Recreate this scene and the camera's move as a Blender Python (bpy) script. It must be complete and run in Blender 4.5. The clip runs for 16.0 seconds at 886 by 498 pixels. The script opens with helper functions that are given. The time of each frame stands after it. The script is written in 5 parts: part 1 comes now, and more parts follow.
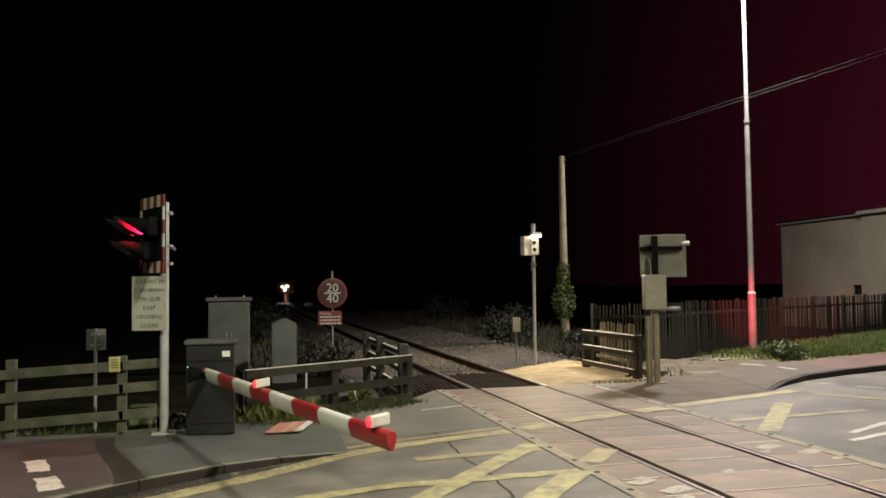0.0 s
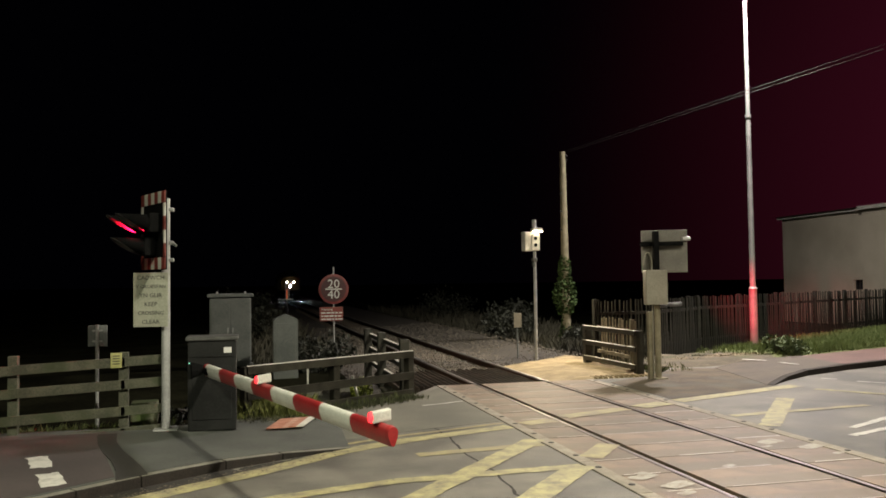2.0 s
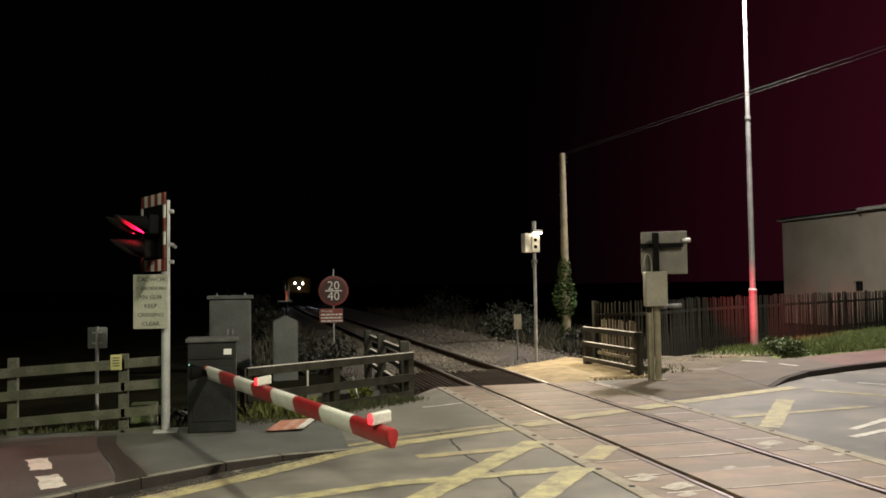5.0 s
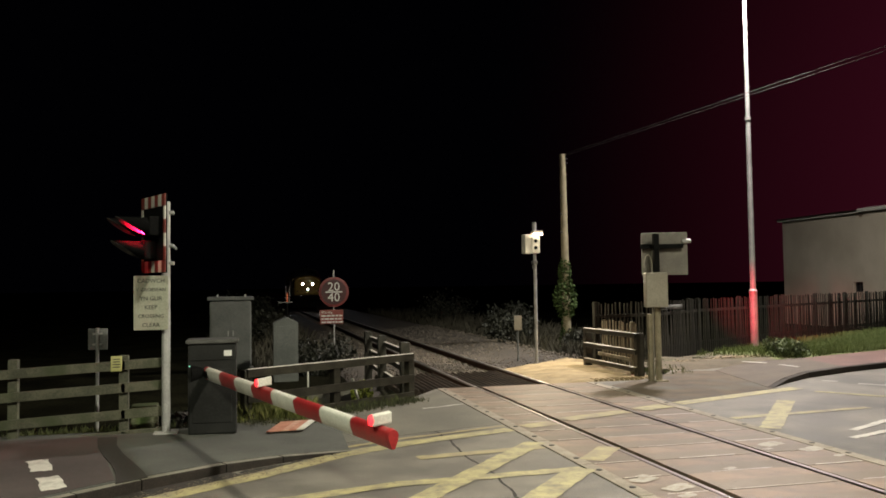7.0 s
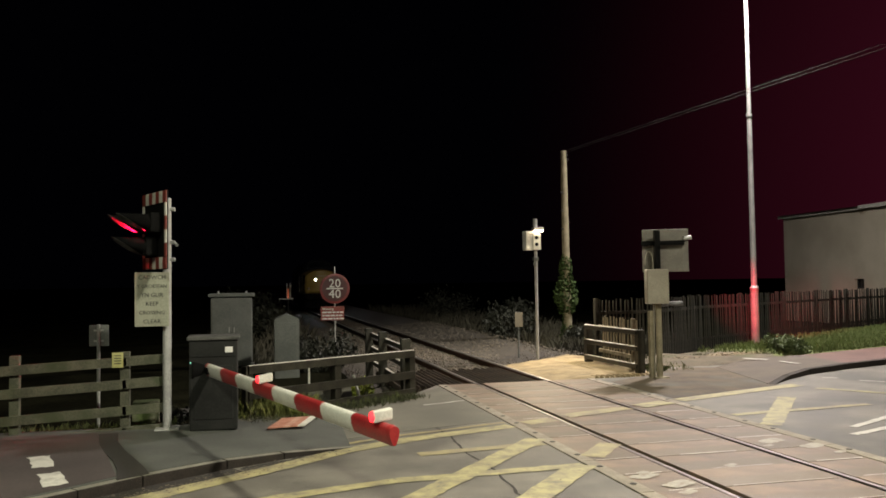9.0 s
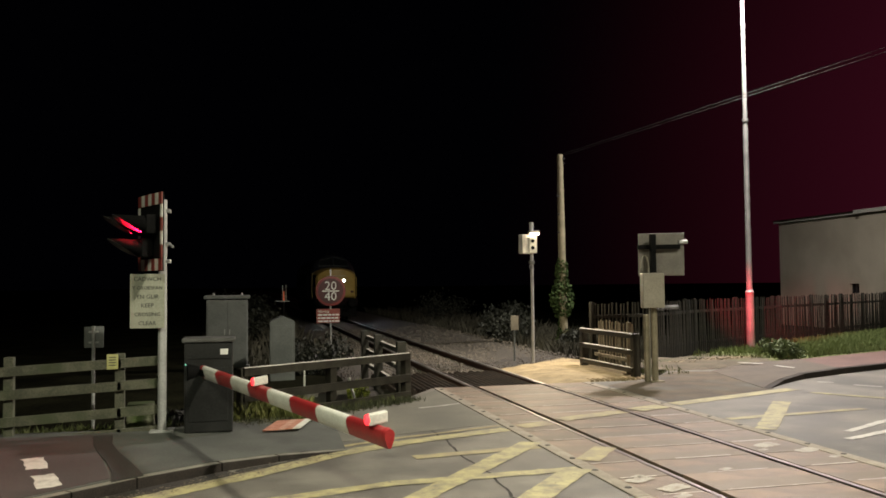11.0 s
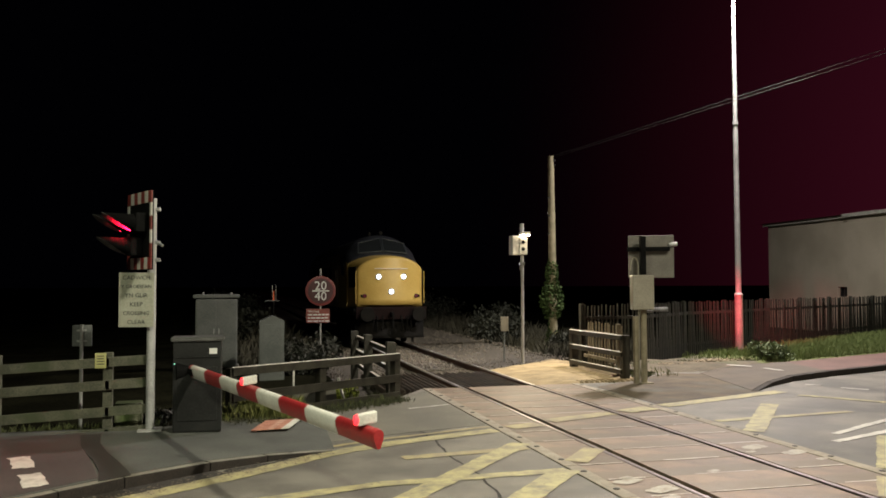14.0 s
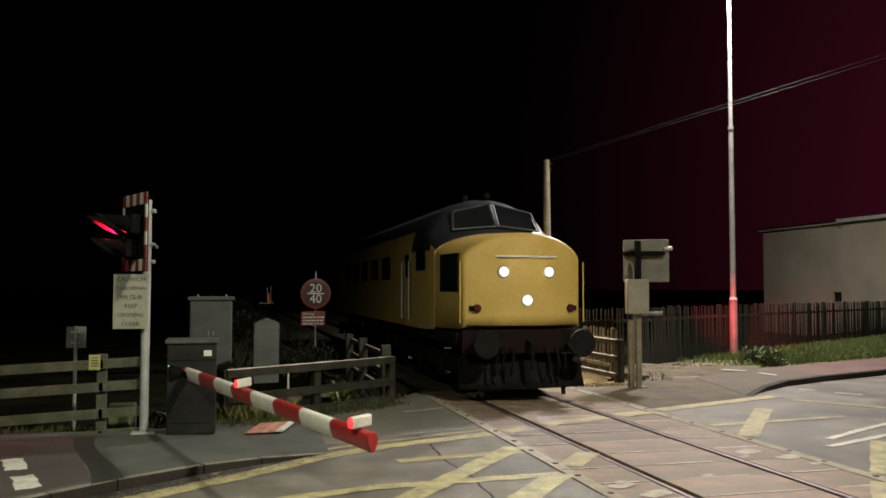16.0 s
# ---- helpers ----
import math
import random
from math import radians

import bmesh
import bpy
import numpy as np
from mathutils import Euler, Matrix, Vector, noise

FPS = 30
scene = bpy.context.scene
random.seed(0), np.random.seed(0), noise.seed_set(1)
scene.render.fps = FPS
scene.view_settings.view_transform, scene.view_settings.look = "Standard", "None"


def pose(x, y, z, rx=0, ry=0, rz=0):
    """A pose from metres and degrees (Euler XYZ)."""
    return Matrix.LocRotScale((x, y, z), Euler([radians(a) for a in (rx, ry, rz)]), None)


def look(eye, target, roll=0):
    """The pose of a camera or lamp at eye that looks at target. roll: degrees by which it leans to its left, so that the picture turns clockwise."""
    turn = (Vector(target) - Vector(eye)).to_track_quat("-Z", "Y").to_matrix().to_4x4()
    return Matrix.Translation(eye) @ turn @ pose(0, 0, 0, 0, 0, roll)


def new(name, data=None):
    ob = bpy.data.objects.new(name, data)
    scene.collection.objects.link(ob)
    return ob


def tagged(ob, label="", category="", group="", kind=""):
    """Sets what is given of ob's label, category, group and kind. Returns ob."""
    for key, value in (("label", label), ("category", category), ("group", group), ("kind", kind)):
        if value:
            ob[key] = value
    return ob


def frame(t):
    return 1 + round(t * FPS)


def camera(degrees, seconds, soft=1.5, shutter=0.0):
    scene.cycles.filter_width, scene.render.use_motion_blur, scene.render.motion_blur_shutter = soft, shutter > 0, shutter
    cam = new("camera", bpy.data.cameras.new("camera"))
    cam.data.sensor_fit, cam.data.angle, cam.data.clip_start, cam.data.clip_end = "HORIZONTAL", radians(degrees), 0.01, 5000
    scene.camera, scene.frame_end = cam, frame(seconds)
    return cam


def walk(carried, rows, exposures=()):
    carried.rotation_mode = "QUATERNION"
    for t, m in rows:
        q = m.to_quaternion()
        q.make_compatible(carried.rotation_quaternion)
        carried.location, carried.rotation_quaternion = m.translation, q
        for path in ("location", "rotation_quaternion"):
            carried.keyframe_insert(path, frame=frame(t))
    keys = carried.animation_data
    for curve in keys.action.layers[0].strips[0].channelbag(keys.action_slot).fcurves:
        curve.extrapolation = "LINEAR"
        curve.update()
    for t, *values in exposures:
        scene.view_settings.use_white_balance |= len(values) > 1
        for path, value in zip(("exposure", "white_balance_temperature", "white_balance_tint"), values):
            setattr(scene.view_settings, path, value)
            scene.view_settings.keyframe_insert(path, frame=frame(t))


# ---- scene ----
EYE = (0.0, 0.0, 2.007)
cam = camera(55.9, 16.0, soft=1.7)

# seconds, heading to the right of the track, tilt up, lean
TURNS = [
    (0, 13.180, 2.586, -0.663),
    (0.5, 13.208, 2.575, -0.707),
    (1, 13.164, 2.495, -0.743),
    (1.5, 13.110, 2.380, -0.749),
    (2, 13.103, 2.295, -0.771),
    (2.5, 13.108, 2.262, -0.754),
    (3, 13.107, 2.297, -0.671),
    (3.5, 13.107, 2.297, -0.671),
    (4, 13.107, 2.303, -0.693),
    (6.5, 13.116, 2.562, -0.915),
    (7, 13.094, 2.484, -0.845),
    (7.5, 13.047, 2.355, -0.835),
    (8, 13.005, 2.265, -0.815),
    (8.5, 13.002, 2.239, -0.851),
    (9, 13.028, 2.254, -0.826),
    (11.5, 13.425, 2.482, -0.448),
    (12, 13.584, 2.480, -0.308),
    (12.5, 13.722, 2.413, -0.248),
    (13, 13.858, 2.349, -0.294),
    (13.5, 13.925, 2.376, -0.222),
    (14, 13.949, 2.493, -0.194),
    (14.5, 14.013, 2.592, -0.141),
    (15, 14.108, 2.695, -0.017),
    (15.5, 14.214, 2.711, 0.050),
    (16, 14.261, 2.714, 0.090),
]


def aim(yaw, tilt, lean):
    a, b = radians(yaw), radians(tilt)
    way = Vector((math.sin(a) * math.cos(b), math.cos(a) * math.cos(b), math.sin(b)))
    return look(EYE, Vector(EYE) + 10 * way, lean)


walk(cam, [(t, aim(a, b, c)) for t, a, b, c in TURNS], ((0, 0.0), (14.5, 0.0), (15.5, -0.2), (16, -0.25)))

# ---------------------------------------------------------------- light
world = bpy.data.worlds.new("night")
scene.world = world
world.use_nodes = True
# night sky with the signals' faint red glare put into its eastern colour
wn, wl = world.node_tree.nodes, world.node_tree.links
w_co, w_dot, w_map, w_pow, w_mix = wn.new("ShaderNodeTexCoord"), wn.new("ShaderNodeVectorMath"), wn.new("ShaderNodeMapRange"), wn.new("ShaderNodeMath"), wn.new("ShaderNodeMixRGB")
w_dot.operation = "DOT_PRODUCT"
w_dot.inputs[1].default_value = (0.925, 0.374, 0.06)
w_pow.operation, w_pow.inputs[1].default_value = "POWER", 2.5
w_map.inputs["From Min"].default_value, w_map.inputs["From Max"].default_value = 0.6, 0.94
w_mix.inputs[1].default_value, w_mix.inputs[2].default_value = (0.0003, 0.0003, 0.0006, 1), (0.036, 0.0035, 0.009, 1)
wl.new(w_co.outputs["Generated"], w_dot.inputs[0])
wl.new(w_dot.outputs["Value"], w_map.inputs["Value"])
wl.new(w_map.outputs[0], w_pow.inputs[0])
wl.new(w_pow.outputs[0], w_mix.inputs[0])
wl.new(w_mix.outputs[0], wn["Background"].inputs[0])
wn["Background"].inputs[1].default_value = 1.0


def lamp(name, kind, place, target, energy, colour, size=0.3, cone=150, blend=0.4):
    data = bpy.data.lights.new(name, kind)
    data.energy, data.color = energy, colour
    if kind == "SPOT":
        data.spot_size, data.spot_blend, data.shadow_soft_size = radians(cone), blend, size
    elif kind == "AREA":
        data.size = size
    else:
        data.shadow_soft_size = size
    ob = new(name, data)
    ob.matrix_world = look(place, target)
    return ob


LAMP_A = (14.2, 21.4, 11.6)      # head of the street lamp beyond the crossing
LAMP_B = (6.6, 2.0, 9.5)        # street lamp on the near side of the road
LAMP_C = (-4.2, 3.2, 7.6)       # street lamp along the road to the west
lamp("street_light", "SPOT", LAMP_A, (7.0, 13.0, 0), 10400, (1.0, 0.885, 0.83), 0.5, 132, 1.0)
lamp("street_light", "SPOT", LAMP_A, (16.5, 25.0, 0), 8000, (1.0, 0.93, 0.84), 0.25, 150, 0.9)
lamp("street_light", "SPOT", LAMP_B, (0.6, 8.8, 0), 8800, (0.98, 0.92, 0.72), 0.35, 150, 1.0)
lamp("street_light", "SPOT", LAMP_C, (2.4, 8.5, 0), 2250, (0.95, 0.97, 0.7), 0.35, 92, 1.0)
lamp("crossing_light", "SPOT", (7.36, 20.6, 3.2), (6.2, 16.0, 0), 650, (1.0, 0.84, 0.56), 0.08, 138, 0.8)
lamp("crossing_light", "SPOT", (7.33, 21.15, 3.3), (5.4, 26.5, 1.9), 620, (1.0, 0.86, 0.6), 0.08, 130, 0.8)
lamp("signal_beam", "SPOT", (8.75, 16.0, 2.6), (14.72, 22.32, 1.3), 6000, (1.0, 0.02, 0.06), 0.08, 18, 1.0)

# ---------------------------------------------------------------- materials
def nodes_of(m):
    m.use_nodes = True
    nt = m.node_tree
    return nt, nt.nodes["Principled BSDF"]


def mat(name, dark, light, rough=0.7, metal=0.0, scale=6.0, fine=60.0, bump=0.15, vary=0.0, spec=0.5, stain=None, stain_at=0.6, along=None):
    """Two colours mixed by a coarse and a fine noise, with fine relief; stain: a third colour in patches, drawn out along a heading in degrees."""
    m = bpy.data.materials.new(name)
    nt, bsdf = nodes_of(m)
    N, L = nt.nodes, nt.links
    co = N.new("ShaderNodeTexCoord")
    src = co.outputs["Object"]
    a, b = N.new("ShaderNodeTexNoise"), N.new("ShaderNodeTexNoise")
    for n, s, d in ((a, scale, 5), (b, fine, 3)):
        n.inputs["Scale"].default_value, n.inputs["Detail"].default_value = s, d
        L.new(src, n.inputs["Vector"])
    mixv = N.new("ShaderNodeMath")
    mixv.operation = "MULTIPLY_ADD"
    mixv.inputs[1].default_value = 0.45
    L.new(b.outputs[0], mixv.inputs[0])
    half = N.new("ShaderNodeMath")
    half.operation = "MULTIPLY"
    half.inputs[1].default_value = 0.55
    L.new(a.outputs[0], half.inputs[0])
    L.new(half.outputs[0], mixv.inputs[2])
    ramp = N.new("ShaderNodeValToRGB")
    ramp.color_ramp.elements[0].position, ramp.color_ramp.elements[1].position = 0.41, 0.59
    ramp.color_ramp.elements[0].color, ramp.color_ramp.elements[1].color = (*dark, 1), (*light, 1)
    L.new(mixv.outputs[0], ramp.inputs[0])
    out = ramp.outputs[0]
    if stain:
        c = N.new("ShaderNodeTexNoise")
        c.inputs["Scale"].default_value, c.inputs["Detail"].default_value = scale * 0.37, 6
        if along is None:
            L.new(src, c.inputs["Vector"])
        else:
            mp = N.new("ShaderNodeMapping")
            mp.inputs["Rotation"].default_value[2] = radians(-along)
            mp.inputs["Scale"].default_value = (0.22, 1.6, 1)
            L.new(src, mp.inputs["Vector"])
            L.new(mp.outputs[0], c.inputs["Vector"])
        sr = N.new("ShaderNodeValToRGB")
        sr.color_ramp.elements[0].position, sr.color_ramp.elements[1].position = stain_at - 0.06, stain_at + 0.08
        L.new(c.outputs[0], sr.inputs[0])
        mx = N.new("ShaderNodeMixRGB")
        mx.inputs[2].default_value = (*stain, 1)
        L.new(sr.outputs[0], mx.inputs[0])
        L.new(out, mx.inputs[1])
        out = mx.outputs[0]
    if vary:
        info = N.new("ShaderNodeObjectInfo")
        hsv = N.new("ShaderNodeHueSaturation")
        mr = N.new("ShaderNodeMapRange")
        mr.inputs["To Min"].default_value, mr.inputs["To Max"].default_value = 1 - vary, 1 + vary
        L.new(info.outputs["Random"], mr.inputs["Value"])
        L.new(mr.outputs[0], hsv.inputs["Value"])
        L.new(out, hsv.inputs["Color"])
        out = hsv.outputs[0]
    L.new(out, bsdf.inputs["Base Color"])
    rr = N.new("ShaderNodeMapRange")
    rr.inputs["To Min"].default_value, rr.inputs["To Max"].default_value = max(0.03, rough - 0.12), min(1, rough + 0.12)
    L.new(a.outputs[0], rr.inputs["Value"])
    L.new(rr.outputs[0], bsdf.inputs["Roughness"])
    bsdf.inputs["Metallic"].default_value = metal
    bsdf.inputs["Specular IOR Level"].default_value = spec
    if bump:
        bp = N.new("ShaderNodeBump")
        bp.inputs["Strength"].default_value, bp.inputs["Distance"].default_value = bump, 0.02
        L.new(mixv.outputs[0], bp.inputs["Height"])
        L.new(bp.outputs[0], bsdf.inputs["Normal"])
    return m


def glow(name, colour, strength):
    m = bpy.data.materials.new(name)
    nt, bsdf = nodes_of(m)
    bsdf.inputs["Base Color"].default_value = (*colour, 1)
    bsdf.inputs["Emission Color"].default_value = (*colour, 1)
    bsdf.inputs["Emission Strength"].default_value = strength
    return m


def worn_paint(name, colour, under, scale=9.0, cover=0.46):
    """Road paint with scuffed patches that show the surface below."""
    m = mat(name, tuple(c * 0.82 for c in colour), colour, 0.65, scale=4, fine=45, bump=0.1)
    nt = m.node_tree
    N, L = nt.nodes, nt.links
    bsdf = N["Principled BSDF"]
    src = bsdf.inputs["Base Color"].links[0].from_socket
    co = N.new("ShaderNodeTexCoord")
    n = N.new("ShaderNodeTexNoise")
    n.inputs["Scale"].default_value, n.inputs["Detail"].default_value = scale, 9
    n.inputs["Roughness"].default_value = 0.7
    L.new(co.outputs["Object"], n.inputs["Vector"])
    r = N.new("ShaderNodeValToRGB")
    r.color_ramp.elements[0].position, r.color_ramp.elements[1].position = cover - 0.16, cover + 0.1
    L.new(n.outputs[0], r.inputs[0])
    mx = N.new("ShaderNodeMixRGB")
    mx.inputs[1].default_value = (*under, 1)
    L.new(r.outputs[0], mx.inputs[0])
    L.new(src, mx.inputs[2])
    L.new(mx.outputs[0], bsdf.inputs["Base Color"])
    return m


ASPHALT = mat("asphalt", (0.088, 0.082, 0.07), (0.195, 0.182, 0.153), 0.62, scale=1.3, fine=120, bump=0.5, stain=(0.068, 0.065, 0.057), stain_at=0.57)
TARMAC_PATH = mat("footway_tarmac", (0.053, 0.056, 0.05), (0.09, 0.094, 0.083), 0.8, scale=1.6, fine=70, bump=0.4)
RED_TARMAC = mat("red_tarmac", (0.085, 0.048, 0.042), (0.145, 0.085, 0.074), 0.8, scale=1.5, fine=70, bump=0.4)
KERB_TOP = mat("pale_kerb_top", (0.11, 0.105, 0.085), (0.21, 0.2, 0.165), 0.85, scale=5, fine=70, bump=0.4)
# tarmac patch and crack colour, also used for the shadow painted on the kerb
PATCH = mat("tarmac_and_shadow", (0.017, 0.015, 0.013), (0.032, 0.028, 0.024), 0.85, scale=3, fine=80, bump=0.4)
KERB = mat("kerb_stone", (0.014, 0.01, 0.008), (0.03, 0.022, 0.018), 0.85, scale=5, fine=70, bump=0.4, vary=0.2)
DECK = mat("crossing_panel", (0.118, 0.081, 0.057), (0.252, 0.178, 0.126), 0.62, scale=2.6, fine=90, bump=0.3, vary=0.14, stain=(0.145, 0.109, 0.078), stain_at=0.5, along=21)
DECK_EDGE = mat("edge_beam_concrete", (0.22, 0.19, 0.15), (0.34, 0.30, 0.24), 0.8, scale=4, fine=60, bump=0.3, vary=0.1)
JOINT = mat("joint_strip", (0.55, 0.49, 0.43), (0.72, 0.66, 0.58), 0.6, scale=6, fine=60)
GAP = mat("flange_rubber", (0.012, 0.011, 0.01), (0.03, 0.026, 0.022), 0.8)
RAIL = mat("rail_steel", (0.11, 0.09, 0.086), (0.18, 0.15, 0.147), 0.48, 0.85, scale=3, fine=40, bump=0)
# polished steel beyond the deck, its colour raised to stand in for headlight glint
RAIL_OPEN = mat("polished_rail_glint", (0.5, 0.47, 0.45), (0.62, 0.59, 0.57), 0.36, 0.9, scale=3, fine=40, bump=0)
RUST = mat("rail_rust", (0.06, 0.028, 0.016), (0.12, 0.058, 0.032), 0.85, scale=8, fine=60, bump=0.3)
BALLAST = mat("ballast_stone", (0.06, 0.053, 0.042), (0.18, 0.156, 0.125), 0.9, scale=9, fine=40, bump=0.3)
BALLAST_BED = mat("ballast_bed", (0.035, 0.03, 0.025), (0.09, 0.078, 0.062), 0.95, scale=14, fine=35, bump=0.9)
SAND = mat("sandy_gravel", (0.19, 0.145, 0.075), (0.38, 0.295, 0.165), 0.95, scale=2.5, fine=70, bump=0.7)
SLEEPER = mat("sleeper", (0.05, 0.038, 0.028), (0.11, 0.085, 0.06), 0.9, scale=5, fine=50, bump=0.4, vary=0.2)
GUARD_WOOD = mat("guard_timber", (0.028, 0.02, 0.014), (0.07, 0.05, 0.034), 0.85, scale=6, fine=50, bump=0.4, vary=0.25)
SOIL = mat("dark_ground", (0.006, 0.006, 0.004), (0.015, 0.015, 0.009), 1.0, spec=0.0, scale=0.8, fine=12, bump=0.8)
GRASS_BED = mat("grass_bed", (0.06, 0.08, 0.02), (0.12, 0.14, 0.04), 0.95, scale=2.5, fine=40, bump=0.8)
GRASS = mat("grass_blade", (0.085, 0.12, 0.03), (0.17, 0.21, 0.07), 0.7, scale=3, fine=20, bump=0)
LEAF = mat("leaf", (0.025, 0.045, 0.014), (0.06, 0.09, 0.03), 0.8, spec=0.2, scale=4, fine=20, bump=0)
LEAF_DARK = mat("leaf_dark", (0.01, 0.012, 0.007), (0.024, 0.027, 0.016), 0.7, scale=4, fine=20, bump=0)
FENCE_WOOD = mat("fence_timber", (0.055, 0.057, 0.038), (0.11, 0.11, 0.076), 0.85, scale=5, fine=60, bump=0.35, vary=0.12, stain=(0.05, 0.06, 0.03), stain_at=0.58)
# pale timber colour that stands in for lamp light along the rail tops
LIT_TOP = mat("lit_rail_top", (0.48, 0.46, 0.4), (0.65, 0.62, 0.55), 0.42, spec=0.7, scale=5, fine=60, bump=0.2)
DIRT = mat("trodden_dirt", (0.065, 0.054, 0.036), (0.13, 0.108, 0.074), 0.95, scale=2.2, fine=50, bump=0.7, stain=(0.07, 0.08, 0.03), stain_at=0.6)
GUTTER = mat("gutter_dirt", (0.014, 0.011, 0.009), (0.03, 0.025, 0.02), 0.85, scale=4, fine=70, bump=0.5)
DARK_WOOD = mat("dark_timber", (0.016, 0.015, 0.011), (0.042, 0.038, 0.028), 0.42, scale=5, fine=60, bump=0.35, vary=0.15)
PALE_WOOD = mat("pale_timber", (0.014, 0.014, 0.011), (0.04, 0.037, 0.027), 0.85, scale=5, fine=60, bump=0.3, vary=0.3)
POLE_WOOD = mat("pole_timber", (0.16, 0.14, 0.09), (0.27, 0.235, 0.16), 0.85, scale=4, fine=60, bump=0.3)
WHITE = mat("white_paint", (0.58, 0.57, 0.52), (0.74, 0.73, 0.68), 0.45, scale=4, fine=50, bump=0.05, stain=(0.42, 0.40, 0.34), stain_at=0.64)
RED = mat("red_paint", (0.27, 0.016, 0.02), (0.38, 0.028, 0.03), 0.4, scale=5, fine=50, bump=0.05)
BOARD_RED = mat("sign_red", (0.16, 0.03, 0.025), (0.24, 0.045, 0.035), 0.5, scale=5, fine=50, bump=0.03)
DISC_RED = mat("disc_red", (0.13, 0.014, 0.016), (0.18, 0.02, 0.021), 0.5, scale=5, fine=50, bump=0.03)
ORANGE = mat("orange_sheet", (0.34, 0.12, 0.075), (0.5, 0.26, 0.19), 0.6, scale=9, fine=50, bump=0.1)
FADED = mat("faded_orange_sheet", (0.4, 0.2, 0.14), (0.56, 0.36, 0.28), 0.6, scale=9, fine=50, bump=0.1)
GALV = mat("galvanised_steel", (0.34, 0.345, 0.34), (0.5, 0.5, 0.49), 0.45, 0.55, scale=6, fine=50, bump=0.05)
LAMP_PAINT = mat("column_paint", (0.3, 0.3, 0.3), (0.42, 0.42, 0.41), 0.45, 0.0, scale=3, fine=40, bump=0.05)
GREY_BOX = mat("grey_enamel", (0.12, 0.13, 0.125), (0.18, 0.19, 0.182), 0.4, scale=2, fine=40, bump=0.05, stain=(0.15, 0.16, 0.14), stain_at=0.62)
CREAM_BOX = mat("cream_enamel", (0.21, 0.19, 0.15), (0.29, 0.265, 0.21), 0.5, scale=2, fine=40, bump=0.05)
DARK_BOX = mat("dark_enamel", (0.009, 0.0092, 0.009), (0.017, 0.0175, 0.017), 0.6, scale=3, fine=40, bump=0.06, spec=0.25, stain=(0.026, 0.026, 0.024), stain_at=0.64)
BLACK = mat("black_metal", (0.005, 0.005, 0.005), (0.009, 0.009, 0.009), 0.9, scale=5, fine=40, bump=0.05, spec=0.06)
CONCRETE = mat("mossy_concrete", (0.13, 0.135, 0.085), (0.25, 0.25, 0.18), 0.9, scale=4, fine=50, bump=0.5, stain=(0.07, 0.1, 0.03), stain_at=0.54)
YELLOW_TAG = mat("yellow_notice", (0.34, 0.33, 0.12), (0.45, 0.44, 0.19), 0.5, bump=0.02)
SIGN_CREAM = mat("sign_cream", (0.27, 0.275, 0.215), (0.35, 0.355, 0.285), 0.45, scale=3, fine=40, bump=0.02, stain=(0.3, 0.295, 0.235), stain_at=0.64)
INK = mat("sign_black", (0.03, 0.03, 0.03), (0.05, 0.05, 0.05), 0.6, bump=0)
CHALK = mat("sign_white", (0.62, 0.62, 0.6), (0.74, 0.74, 0.72), 0.5, bump=0)
RENDERED = mat("house_render", (0.36, 0.32, 0.25), (0.47, 0.42, 0.34), 0.85, scale=0.7, fine=40, bump=0.2, stain=(0.3, 0.26, 0.2), stain_at=0.62)
FASCIA = mat("white_fascia", (0.38, 0.37, 0.335), (0.5, 0.49, 0.45), 0.6, bump=0.05)
ROOF_TILE = mat("roof_tile", (0.06, 0.05, 0.045), (0.11, 0.09, 0.08), 0.8, bump=0.4)
FAINT_WHITE = worn_paint("scuffed_white", (0.44, 0.41, 0.35), (0.22, 0.18, 0.135), 9.0, 0.5)
YPAINT = worn_paint("worn_yellow_line", (0.45, 0.4, 0.2), (0.16, 0.147, 0.115), 4.2, 0.48)
FAINT_YELLOW = worn_paint("faint_yellow_line", (0.42, 0.36, 0.18), (0.2, 0.17, 0.13), 2.6, 0.5)
WPAINT = worn_paint("worn_white_line", (0.62, 0.60, 0.55), (0.15, 0.145, 0.125), 5.0, 0.4)
LOCO_YELLOW = mat("loco_yellow", (0.47, 0.32, 0.085), (0.55, 0.385, 0.115), 0.4, scale=1.5, fine=30, bump=0.03, stain=(0.38, 0.26, 0.045), stain_at=0.64)
LOCO_GREY = mat("loco_roof_grey", (0.012, 0.014, 0.02), (0.028, 0.03, 0.038), 0.45, scale=2, fine=30, bump=0.05)
LOCO_FRAME = mat("loco_frame_paint", (0.028, 0.033, 0.04), (0.046, 0.054, 0.062), 0.35, scale=4, fine=40, bump=0.03)
TAIL_RED = mat("tail_lamp_red", (0.08, 0.008, 0.02), (0.13, 0.014, 0.03), 0.25, bump=0)
LOCO_UNDER = mat("loco_underframe", (0.005, 0.005, 0.005), (0.012, 0.011, 0.01), 0.9, spec=0.12, scale=4, fine=40, bump=0.2)
BUFFER_RED = mat("buffer_beam_red", (0.007, 0.004, 0.004), (0.014, 0.007, 0.007), 0.9, spec=0.12, scale=5, fine=40)
GLASS = bpy.data.materials.new("dark_glass")
_, _g = nodes_of(GLASS)
_g.inputs["Base Color"].default_value = (0.012, 0.014, 0.016, 1)
_g.inputs["Roughness"].default_value = 0.06
HEAD_GLOW = glow("headlight_glow", (0.86, 0.92, 1.0), 420.0)


